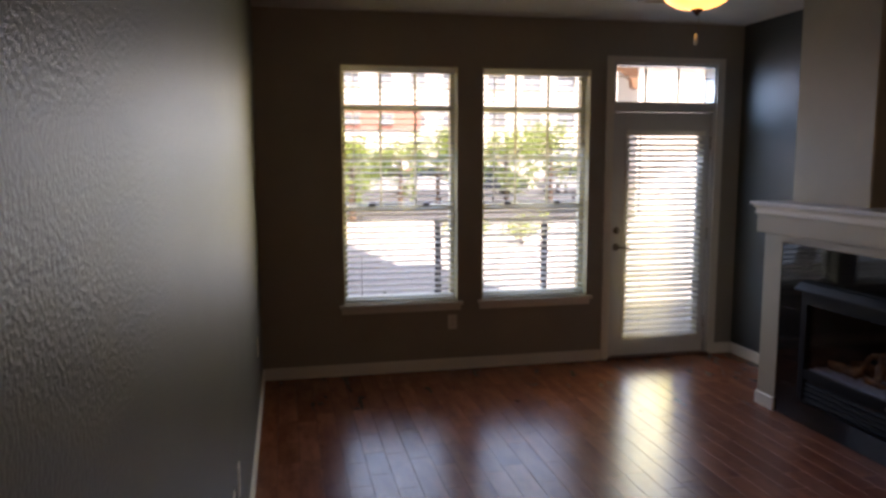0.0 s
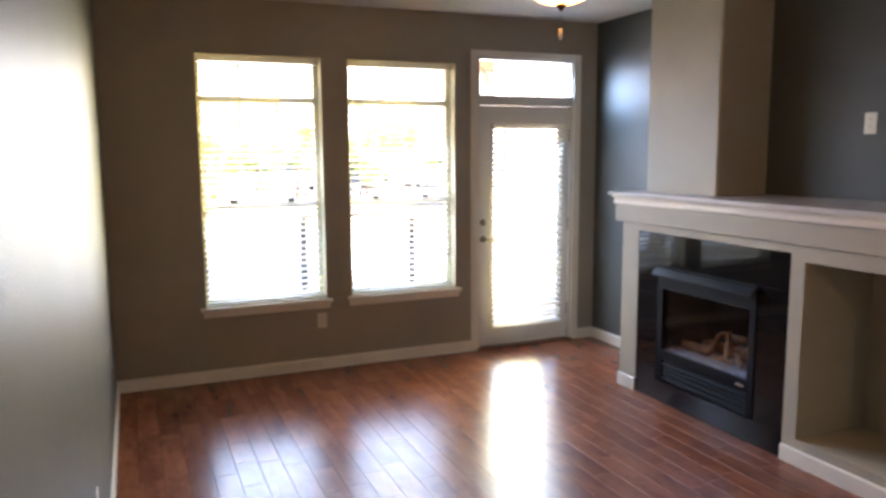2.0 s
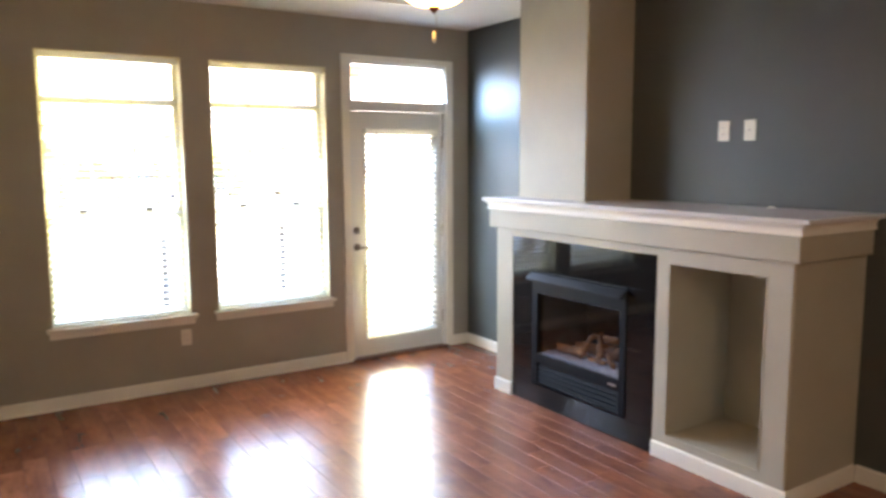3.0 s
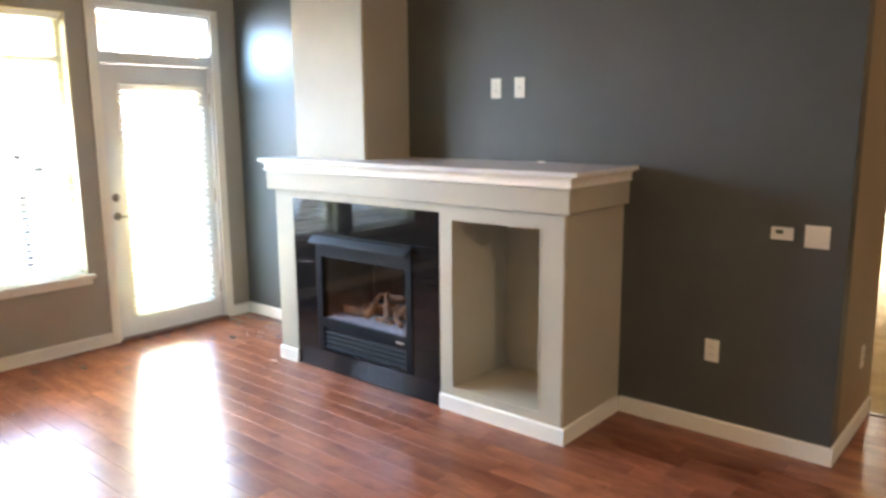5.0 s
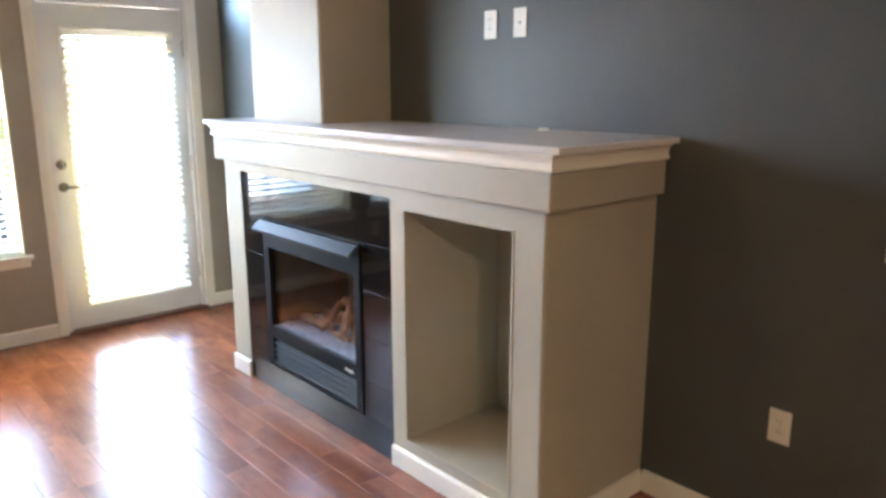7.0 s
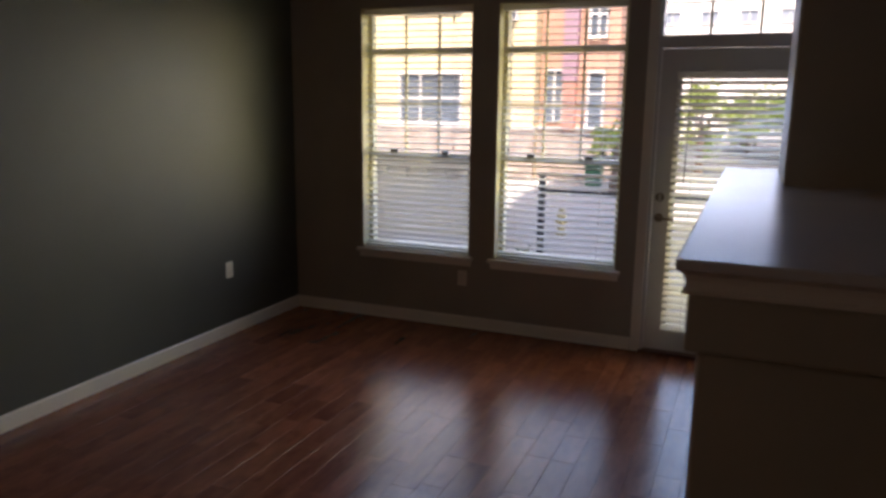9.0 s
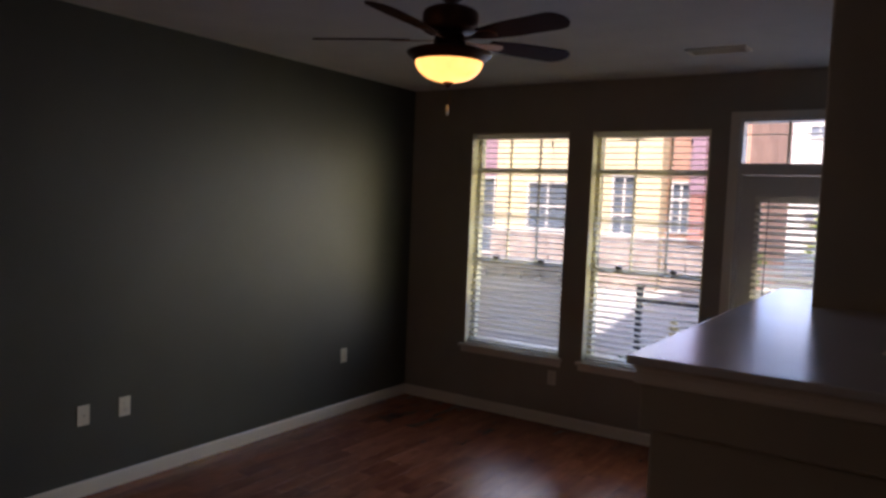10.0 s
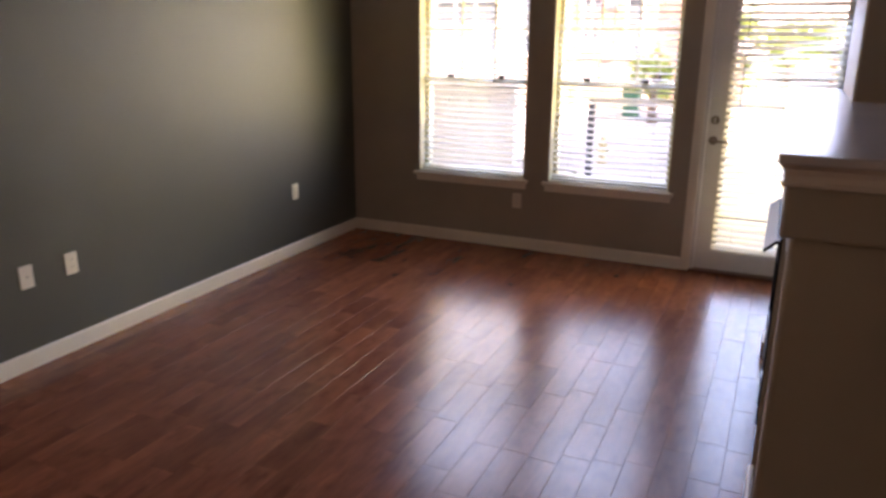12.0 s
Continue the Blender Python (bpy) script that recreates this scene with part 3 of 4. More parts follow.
blind(GX0 - 0.032, GX1 + 0.032, GZ0 - 0.035, GZ1 + 0.02, DY - 0.045, 0.046, 30, "white horizontal blind hung on the glazed door", (GX0 + 0.06, 1.20, 1))

# ---- fireplace ----
FX, FY0, FY1, FZ = 3.380, -3.520, -1.240, 1.187    # front, right end, left end, height of the body
NY0, NY1, NZ0, NZ1, NX = -3.377, -2.795, 0.138, 1.107, 3.910   # niche
TY0, TY1, TZ = -2.710, -1.428, 1.141              # black tile panel
fire = thing("fireplace", (W, -2.5, 0), "pale greige fireplace surround with white mantel and an open side niche", "fireplace")
fo = Matrix.Translation((-W, 2.5, 0))


def fpart(name, bm, mat, parent=fire, label="", smooth=False):
    bmesh.ops.transform(bm, matrix=fo, verts=bm.verts)
    return part(name, bm, mat, parent, label, smooth)


def post(x0, x1, y0, y1, z0, z1, round_y=None):
    """An upright slab with a bullnose on its outer front corner."""
    r = 0.014
    if round_y is None:
        return boxes((x0, x1, y0, y1, z0, z1))
    s = 1 if round_y == y1 else -1
    arc = [(x0 + r - r * math.cos(a), round_y - s * (r - r * math.sin(a))) for a in (i * math.pi / 8 for i in range(5))]
    other = y0 if round_y == y1 else y1
    return extrude_outline([(x1, other), (x0, other)] + arc + [(x1, round_y)], "z", z0, z1)


fpart("upright", post(FX, W - 0.002, FY0, NY0, 0, FZ, FY0), M_SURROUND)
fpart("upright", post(FX, W - 0.002, TY1, FY1, 0, FZ, FY1), M_SURROUND)
fpart("upright", boxes((FX, W - 0.002, NY1, TY0, 0, FZ)), M_SURROUND)
fpart("niche_shelf", boxes((FX, W - 0.002, NY0, NY1, 0, NZ0)), M_SURROUND)
fpart("niche_head", boxes((FX, W - 0.002, NY0, NY1, NZ1, FZ)), M_SURROUND)
fpart("niche_back", boxes((NX, W - 0.002, NY0, NY1, NZ0, NZ1)), M_SURROUND)
fpart("header", boxes((FX, W - 0.002, TY0, TY1, TZ, FZ)), M_SURROUND)
bead = ring(FX - 0.003, FX + 0.004, (NY0 - 0.004, NY1 + 0.004, NZ0 - 0.004, NZ1 + 0.004), (NY0 + 0.005, NY1 - 0.005, NZ0 + 0.005, NZ1 - 0.005))
fpart("niche_edge", bead, M_SURROUND)
fpart("frieze", boxes((3.355, W - 0.002, -3.552, -1.185, FZ, 1.314), bev=0.009), M_SURROUND)


def crown(profile, x0, y0, y1):
    """A moulding that runs round the front and both ends, with mitred corners; profile of (outset, z)."""
    bm = bmesh.new()
    loops = []
    for o, z in profile:
        loops.append([bm.verts.new(q) for q in ((W - 0.002, y1 + o, z), (x0 - o, y1 + o, z), (x0 - o, y0 - o, z), (W - 0.002, y0 - o, z))])
    for a, b in zip(loops, loops[1:]):
        for i in range(4):
            bm.faces.new((a[i], a[(i + 1) % 4], b[(i + 1) % 4], b[i]))
    bm.faces.new(loops[0][::-1])
    bm.faces.new(loops[-1])
    bmesh.ops.recalc_face_normals(bm, faces=bm.faces)
    return bm


fpart("crown_moulding", crown([(0.002, 1.315), (0.010, 1.315), (0.012, 1.322), (0.007, 1.329), (0.006, 1.342), (0.010, 1.356), (0.020, 1.366), (0.022, 1.3705)], 3.355, -3.552, -1.185), M_TRIM)
fpart("mantel_shelf", boxes((3.330, W - 0.002, -3.600, -1.125, 1.371, 1.395), bev=0.005), M_SHELF, label="white painted mantel shelf")
fpart("chimney_breast", post(3.573, W - 0.002, -1.935, -1.255, 1.3955, H - 0.001, -1.935), M_SURROUND)
for run in ((FX, FY0 - 0.014, FX, TY0, -1, 0), (FX, FY0, W - 0.014, FY0, 0, -1), (FX, TY1, FX, FY1, -1, 0)):
    fpart("plinth", base_run(bmesh.new(), *run), M_TRIM, label="white painted baseboard")

# black granite tiles round the firebox
IY0, IY1, IZ0, IZ1 = -2.492, -1.648, 0.146, 0.922
fpart("tile_backing", boxes((FX + 0.012, FX + 0.03, TY0, IY0, 0, TZ), (FX + 0.012, FX + 0.03, IY1, TY1, 0, TZ), (FX + 0.012, FX + 0.03, IY0, IY1, IZ1, TZ), (FX + 0.012, FX + 0.03, IY0, IY1, 0, IZ0)), M_GROUT)
tiles = []
qn = (TY1 - TY0) / 4
for k in range(4):
    tiles.append((TY0 + k * qn, TY0 + (k + 1) * qn, IZ1 + 0.008, TZ))
    tiles.append((TY0 + k * qn, TY0 + (k + 1) * qn, 0.001, IZ0 - 0.004))
zs = [IZ0 - 0.004, 0.312, 0.518, 0.724, IZ1 + 0.008]
for a, b in zip(zs, zs[1:]):
    tiles.append((TY0, IY0 + 0.002, a, b))
    tiles.append((IY1 - 0.002, TY1, a, b))
for y0, y1, z0, z1 in tiles:
    fpart("tile", boxes((FX + 0.0025, FX + 0.0125, y0 + 0.0007, y1 - 0.0007, z0 + 0.0007, z1 - 0.0007), bev=0.0008), M_GRANITE)

# gas insert
ins = fpart("gas_insert", ring(FX - 0.005, FX + 0.05, (IY0, IY1, IZ0, IZ1), (IY0 + 0.044, IY1 - 0.050, IZ0 + 0.012, 0.779)), M_INSERT, label="black enamelled gas fire insert")
fpart("lower_rail", boxes((FX - 0.004, FX + 0.05, IY0 + 0.0445, IY1 - 0.0505, 0.300, 0.365), bev=0.004), M_INSERT, ins)
fpart("hood", extrude_outline([(FX - 0.006, 0.912), (FX - 0.020, 0.915), (FX - 0.062, 0.876), (FX - 0.062, 0.866), (FX - 0.056, 0.866), (FX - 0.017, 0.903), (FX - 0.006, 0.902)], "y", IY0 - 0.004, IY1 + 0.004), M_BLACKMETAL, ins)
for k in range(4):
    z = 0.170 + k * 0.032
    fpart("louvre", extrude_outline([(FX - 0.004, z), (FX + 0.016, z + 0.018), (FX + 0.019, z + 0.015), (FX + 0.0, z - 0.004)], "y", IY0 + 0.045, IY1 - 0.051), M_INSERT, ins)
fpart("maker_plate", boxes((FX - 0.0075, FX - 0.0035, -2.425, -2.365, 0.318, 0.330)), M_NICKEL, ins, "small unlettered metal badge")
fpart("firebox", boxes((3.85, 3.87, IY0 + 0.045, IY1 - 0.045, 0.16, 0.80), (FX + 0.05, 3.85, IY0 + 0.025, IY0 + 0.045, 0.16, 0.80), (FX + 0.05, 3.85, IY1 - 0.045, IY1 - 0.025, 0.16, 0.80), (FX + 0.05, 3.85, IY0 + 0.045, IY1 - 0.045, 0.80, 0.82), (FX + 0.02, 3.85, IY0 + 0.045, IY1 - 0.045, 0.15, 0.16)), M_FIREBOX, ins)
gl = fpart("fire_glass", boxes((FX + 0.012, FX + 0.016, IY0 + 0.044, IY1 - 0.050, 0.366, 0.778)), M_FIREGLASS, ins)
gl.visible_shadow = False


def lump(bm, rng, rough, freq):
    for v in bm.verts:
        n = noise.noise_vector(v.co * freq + Vector((rng, rng, 0)))
        v.co += n * rough


def log(p0, p1, r, seed):
    p0, p1 = Vector(p0), Vector(p1)
    L = (p1 - p0).length
    bm = lathe([(r * 0.75, 0), (r * 0.98, 0.015)] + [(r * (1 + 0.10 * math.sin(3 * k + seed)), 0.015 + (L - 0.03) * k / 9) for k in range(1, 9)] + [(r * 0.95, L - 0.015), (r * 0.7, L)], 16)
    lump(bm, seed * 7.3, r * 0.55, 24)
    lump(bm, seed * 3.1, r * 0.22, 70)
    m = Matrix.Translation(p0) @ (p1 - p0).to_track_quat("Z", "Y").to_matrix().to_4x4()
    bmesh.ops.transform(bm, matrix=m, verts=bm.verts)
    return bm


bed = bmesh.new()
bmesh.ops.create_grid(bed, x_segments=36, y_segments=48, size=0.5)
for v in bed.verts:
    v.co = Vector((3.57 + v.co.x * 0.34, -2.072 + v.co.y * 0.70, 0.375 + 0.018 * noise.noise(v.co * 22) + 0.012 * noise.noise(v.co * 50)))
ext = bmesh.ops.extrude_face_region(bed, geom=list(bed.faces))
for v in ext["geom"]:
    if isinstance(v, bmesh.types.BMVert):
        v.co.z = 0.345
bmesh.ops.recalc_face_normals(bed, faces=bed.faces)
fpart("ember_bed", bed, M_EMBER, ins, "pale grey ember bed", True)
fpart("burner_tray", boxes((3.395, 3.75, -2.427, -1.717, 0.165, 0.344), bev=0.006), M_BLACKMETAL, ins)
for a, b, r, s in (
    ((3.46, -1.87, 0.405), (3.45, -2.15, 0.415), 0.027, 1), ((3.56, -1.97, 0.42), (3.60, -2.47, 0.43), 0.036, 2),
    ((3.43, -2.12, 0.395), (3.58, -2.07, 0.505), 0.018, 3), ((3.45, -2.26, 0.392), (3.60, -2.13, 0.530), 0.021, 4),
    ((3.60, -2.06, 0.500), (3.55, -2.33, 0.520), 0.022, 5), ((3.44, -2.40, 0.390), (3.52, -2.27, 0.420), 0.018, 6),
    ((3.50, -2.31, 0.405), (3.59, -2.37, 0.525), 0.019, 7), ((3.46, -2.16, 0.392), (3.44, -2.33, 0.394), 0.015, 8),
    ((3.50, -2.02, 0.410), (3.57, -2.22, 0.470), 0.017, 9),
):
    shift = Vector((0.05, 0.104, 0))
    fpart("log", log(Vector(a) + shift, Vector(b) + shift, r, s), M_LOG, ins, "tan ceramic log", True)

grommet = thing("cable_cap", (3.915, -3.03, 1.395), "small white cable cap on the mantel shelf", "cable cap")
part("cap", lathe([(0.022, 0.0), (0.022, 0.004), (0.017, 0.008), (0.006, 0.009)], 20), M_PLATE, grommet)


# ---- wall plates ----
def plate_at(kind, m, label, w=0.074, h=0.118):
    """A wall plate; its local x runs along the wall, z up, and -y out of it."""
    o = thing("wall_plate" if kind != "outlet" else "wall_outlet", m, label, "outlet" if kind == "outlet" else "wall plate", group="wall plates")
    part("cover", boxes((-w / 2, w / 2, -0.0065, -0.0005, -h / 2, h / 2), bev=0.0025), M_PLATE, o)
    if kind == "outlet":
        for s in (-1, 1):
            r = part("receptacle", boxes((-0.017, 0.017, -0.0085, -0.006, s * 0.0195 - 0.0145, s * 0.0195 + 0.0145), bev=0.001), M_PLATE, o)
            for dx in (-0.0065, 0.0065):
                part("slot", boxes((dx - 0.0013, dx + 0.0013, -0.0092, -0.0083, s * 0.0195 - 0.003, s * 0.0195 + 0.006)), M_PLATE_SLOT, r)
    elif kind == "jack":
        part("jack", lathe_y(0.006, 0.014), M_NICKEL, o)
    elif kind == "double":
        for s, tilt in ((-1, -1), (1, 1)):
            part("rocker", boxes((s * 0.023 - 0.0165, s * 0.023 + 0.0165, -0.0095, -0.006, -0.033, 0.033), bev=0.0015), M_PLATE, o)
    if kind in ("outlet", "blank"):
        for z in ((0.0,) if kind == "outlet" else (-0.042, 0.042)):
            part("screw", lathe_y(0.003, 0.0075, z), M_NICKEL, o)
    return o


def lathe_y(r, d, z=0.0):
    bm = lathe([(r, 0), (r, d)], 12)
    bmesh.ops.transform(bm, matrix=Matrix.Translation((0, 0, z)) @ Matrix.Rotation(radians(90), 4, "X"), verts=bm.verts)
    return bm


def east(y, z):
    return pose(W, y, z, 0, 0, -90)


def west(y, z):
    return pose(0, y, z, 0, 0, 90)


plate_at("outlet", east(-2.655, 1.826), "almond duplex outlet high on the slate wall above the mantel")
plate_at("jack", east(-2.828, 1.826), "almond cable plate high on the slate wall above the mantel")
plate_at("blank", east(-4.085, 2.320), "almond blank plate high on the slate wall")
plate_at("outlet", east(-4.040, 0.457), "almond duplex outlet low on the slate wall by the hall")
plate_at("double", east(-4.495, 1.094), "almond double light switch beside the thermostat", 0.108, 0.106)
plate_at("outlet", west(-0.878, 0.485), "almond outlet low on the slate wall near the windows")
plate_at("outlet", west(-2.874, 0.475), "almond duplex outlet low on the slate wall")
plate_at("jack", west(-3.135, 0.475), "almond cable plate low on the slate wall")
plate_at("outlet", pose(1.485, 0, 0.388), "greige-tinted outlet between the windows")
plate_at("outlet", pose(4.55, END, 0.40), "outlet low on the beige hall wall")

th = thing("thermostat", east(-4.343, 1.099), "almond wall thermostat with a small grey display", "thermostat")
part("housing", boxes((-0.050, 0.050, -0.024, -0.0005, -0.030, 0.030), bev=0.005), M_PLATE, th)
part("display", boxes((-0.026, 0.006, -0.0255, -0.0235, 0.000, 0.018)), M_LCD, th)
for k in range(2):
    part("button", boxes((0.018 + 0.013 * k, 0.027 + 0.013 * k, -0.0265, -0.0235, 0.004, 0.013), bev=0.001), M_PLATE, th)

# ---- ceiling fan ----
fan = thing("ceiling_fan", (2.035, -2.555, H), "bronze ceiling fan with walnut blades and a lit amber glass bowl", "ceiling fan")


def lifted(bm, dz=0.065):
    bmesh.ops.translate(bm, verts=bm.verts, vec=(0, 0, dz))
    return bm


part("canopy", lathe([(0.070, 0.0), (0.070, -0.012), (0.058, -0.04), (0.030, -0.060), (0.016, -0.064)], 28), M_BRONZE, fan, smooth=True)
part("downrod", rod((0, 0, -0.090), (0, 0, -0.045), 0.013, 14), M_BRONZE, fan)
part("motor_housing", lifted(lathe([(0.03, -0.150), (0.098, -0.153), (0.122, -0.164), (0.132, -0.180), (0.132, -0.246), (0.122, -0.262), (0.092, -0.270), (0.06, -0.274)], 40)), M_BRONZE, fan, "dark bronze motor drum", True)
part("switch_housing", lifted(lathe([(0.060, -0.272), (0.074, -0.290), (0.078, -0.322), (0.110, -0.352)], 32)), M_BRONZE, fan, smooth=True)
part("light_ring", lifted(lathe([(0.08, -0.348), (0.178, -0.352), (0.203, -0.362), (0.196, -0.376), (0.178, -0.386), (0.172, -0.400), (0.164, -0.405), (0.157, -0.398)], 48, cap=False)), M_BRONZE, fan, "bronze light-kit ring", True)
bowl = [(0.160 * math.cos(a) ** 0.9, -0.400 - 0.096 * math.sin(a)) for a in (i * (math.pi / 2) / 10 for i in range(10))] + [(0.012, -0.4965)]
part("glass_bowl", lifted(lathe(bowl, 40)), M_BOWL, fan, "glowing amber glass bowl", True)
part("finial", lifted(lathe([(0.024, -0.494), (0.026, -0.502), (0.016, -0.510), (0.010, -0.518), (0.003, -0.524)], 20)), M_BRONZE, fan, smooth=True)
chain = part("pull_chain", lifted(rod((0.012, 0.0, -0.51), (0.012, 0.0, -0.605), 0.0014, 6)), M_CHAIN, fan)
part("pull_pendant", lifted(lathe([(0.003, -0.600), (0.008, -0.608), (0.010, -0.630), (0.007, -0.648), (0.003, -0.652)], 14)), M_PLATE, chain, "white pull pendant", True)


def blade_mesh():
    """A paddle blade along +x, rounded at its tip, pitched about its length."""
    pts = []
    for i in range(9):
        a = -math.pi / 2 + math.pi * i / 8
        pts.append((0.600 + 0.074 * math.cos(a), 0.074 * math.sin(a)))
    outline = [(0.205, -0.050), (0.36, -0.069)] + pts + [(0.36, 0.069), (0.205, 0.050)]
    bm = extrude_outline(outline, "z", -0.003, 0.003)
    return bm


for k in range(5):
    turn = Matrix.Rotation(radians(60 + 72 * k), 4, "Z")
    bl = blade_mesh()
    bmesh.ops.transform(bl, matrix=turn @ Matrix.Translation((0, 0, -0.296)) @ Matrix.Rotation(radians(-13), 4, "X"), verts=bl.verts)
    b = part("blade", lifted(bl), M_BLADE, fan)
    iron = extrude_outline([(0.07, -0.016), (0.15, -0.012), (0.205, -0.034), (0.275, -0.030), (0.290, 0.0), (0.275, 0.030), (0.205, 0.034), (0.15, 0.012), (0.07, 0.016)], "z", -0.0045, 0.0)
    bmesh.ops.transform(iron, matrix=turn @ Matrix.Translation((0, 0, -0.3005)) @ Matrix.Rotation(radians(-13), 4, "X"), verts=iron.verts)
    part("blade_iron", lifted(iron), M_COPPER, b, "cast bronze blade bracket")

# ---- ceiling register ----
vent = thing("ceiling_vent", (2.835, -0.800, H), "white louvred ceiling air register", "vent")
part("vent_frame", boxes((-0.18, -0.155, -0.085, 0.085, -0.012, -0.0005), (0.155, 0.18, -0.085, 0.085, -0.012, -0.0005), (-0.155, 0.155, -0.085, -0.062, -0.012, -0.0005), (-0.155, 0.155, 0.062, 0.085, -0.012, -0.0005), bev=0.003), M_TRIM, vent)
part("backing", boxes((-0.155, 0.155, -0.062, 0.062, -0.003, -0.0008)), M_PLATE_SLOT, vent)
for k in range(9):
    y = -0.054 + k * 0.0135
    part("slat", extrude_outline([(y - 0.005, -0.004), (y + 0.005, -0.012), (y + 0.0065, -0.011), (y - 0.0035, -0.0032)], "x", -0.154, 0.154), M_TRIM, vent)

# ---- hall ----
hl = thing("hall_ceiling_light", (7.05, -4.5, H), "flush hall ceiling light with glowing glass shades", "ceiling light")
part("pan", lathe([(0.13, 0.0), (0.13, -0.02), (0.10, -0.035)], 28), M_NICKEL, hl)
for k in range(3):
    a = radians(30 + 120 * k)
    sh = lathe([(0.022, -0.034), (0.035, -0.06), (0.055, -0.11), (0.05, -0.125)], 18)
    bmesh.ops.transform(sh, matrix=Matrix.Translation((0.075 * math.cos(a), 0.075 * math.sin(a), 0)), verts=sh.verts)
    part("shade", sh, M_BULB, hl, "glowing frosted glass shade", True)
dtrim = thing("door_casing", (8.10, -3.77, 0), "cream painted casing of the hall doorway", "door casing", kind="structure")
part("casing_leg", boxes((-0.016, -0.0005, -0.475, -0.40, 0, 2.125), bev=0.003), M_TRIM, dtrim)
part("casing_leg", boxes((-0.016, -0.0005, 0.39, 0.465, 0, 2.125), bev=0.003), M_TRIM, dtrim)
part("casing_head", boxes((-0.016, -0.0005, -0.40, 0.39, 2.05, 2.125), bev=0.003), M_TRIM, dtrim)
part("jamb", boxes((0.0, 0.12, -0.3995, -0.385, 0, 2.05), (0.0, 0.12, 0.375, 0.3895, 0, 2.05), (0.0, 0.12, -0.385, 0.375, 2.035, 2.0495)), M_TRIM, dtrim)
setting("carpet", boxes((4.83, 10.6, BACK, -2.4, -0.05, 0.006)), M_CARPET, "beige looped carpet in the hall", "carpet")
setting("transition_strip", boxes((4.79, 4.835, BACK, END - 0.015, 0.0, 0.010), bev=0.004), M_STRIP, "dark wooden strip between planks and carpet", "trim")
bed_lamp = new("bedroom_daylight", bpy.data.lights.new("bedroom_daylight", "AREA"))
bed_lamp.data.shape, bed_lamp.data.size, bed_lamp.data.size_y, bed_lamp.data.energy = "RECTANGLE", 1.2, 1.4, 28
bed_lamp.data.color = (0.95, 1.0, 0.95)
bed_lamp.matrix_world = look((9.4, -2.52, 1.4), (9.4, -5, 1.2))

# ---- unseen end behind the walk: an assumed ceiling light added as warm fill ----
dl = thing("unseen_fill_light", (0.95, -6.75, H), "unseen flush ceiling light added behind the walk as fill, switched on", "ceiling light")
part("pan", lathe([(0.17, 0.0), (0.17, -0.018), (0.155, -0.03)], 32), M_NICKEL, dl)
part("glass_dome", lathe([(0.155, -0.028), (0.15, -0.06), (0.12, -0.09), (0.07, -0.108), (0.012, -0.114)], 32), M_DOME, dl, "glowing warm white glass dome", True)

# ---- outdoors ----
GZ = -0.16
setting("ground", boxes((-900, 900, 0.21, 1500, GZ - 0.5, GZ), (-900, 900, -900, 0.21, GZ - 0.7, GZ - 0.2)), M_CONCRETE, "sunlit pale concrete paving that runs to the street", "ground")
setting("parking_road", boxes((-40, 60, 16.0, 36.0, GZ - 0.1, GZ + 0.012)), M_ASPHALT, "grey asphalt of the parking lane", "road")
setting("patio_slab", boxes((-1.6, 6.5, T, 2.0, GZ - 0.2, -0.03), bev=0.01), M_CONCRETE, "concrete patio slab outside the door", "patio")

pw = thing("garden_wall", (0, 4.4, GZ), "cream stucco garden wall with a row of recesses", "garden wall")
pz = 0.93 - GZ
body = bmesh.new()
box(body, -7.0, -0.10, 0, 0.16, 0, pz - 0.27)
box(body, -7.0, -0.10, 0, 0.16, pz - 0.12, pz)
box(body, -7.0, -0.10, 0.06, 0.16, pz - 0.27, pz - 0.12)
for k in range(23):
    x = -7.0 + 0.305 * k
    box(body, x, x + 0.10, 0, 0.06, pz - 0.27, pz - 0.12)
part("wall_body", body, M_PATIO_WALL, pw)
part("coping", boxes((-7.03, -0.07, -0.02, 0.18, pz + 0.0005, pz + 0.045), bev=0.008), M_PATIO_WALL, pw)

rail = thing("patio_railing", (0, 1.52, -0.03), "dark metal patio railing with a pale top rail", "railing")
for x in (1.68, 2.80, 3.44):
    part("post", boxes((x - 0.028, x + 0.028, -0.028, 0.028, 0, 1.08), bev=0.004), M_RAIL, rail)
part("top_rail", boxes((1.64, 3.48, -0.035, 0.035, 1.0805, 1.112), bev=0.006), M_RAILTOP, rail)
part("middle_rail", boxes((1.68, 3.44, -0.014, 0.014, 0.93, 0.96), bev=0.003), M_RAIL, rail)
part("lower_rail", boxes((1.68, 3.44, -0.014, 0.014, 0.09, 0.12), bev=0.003), M_RAIL, rail)


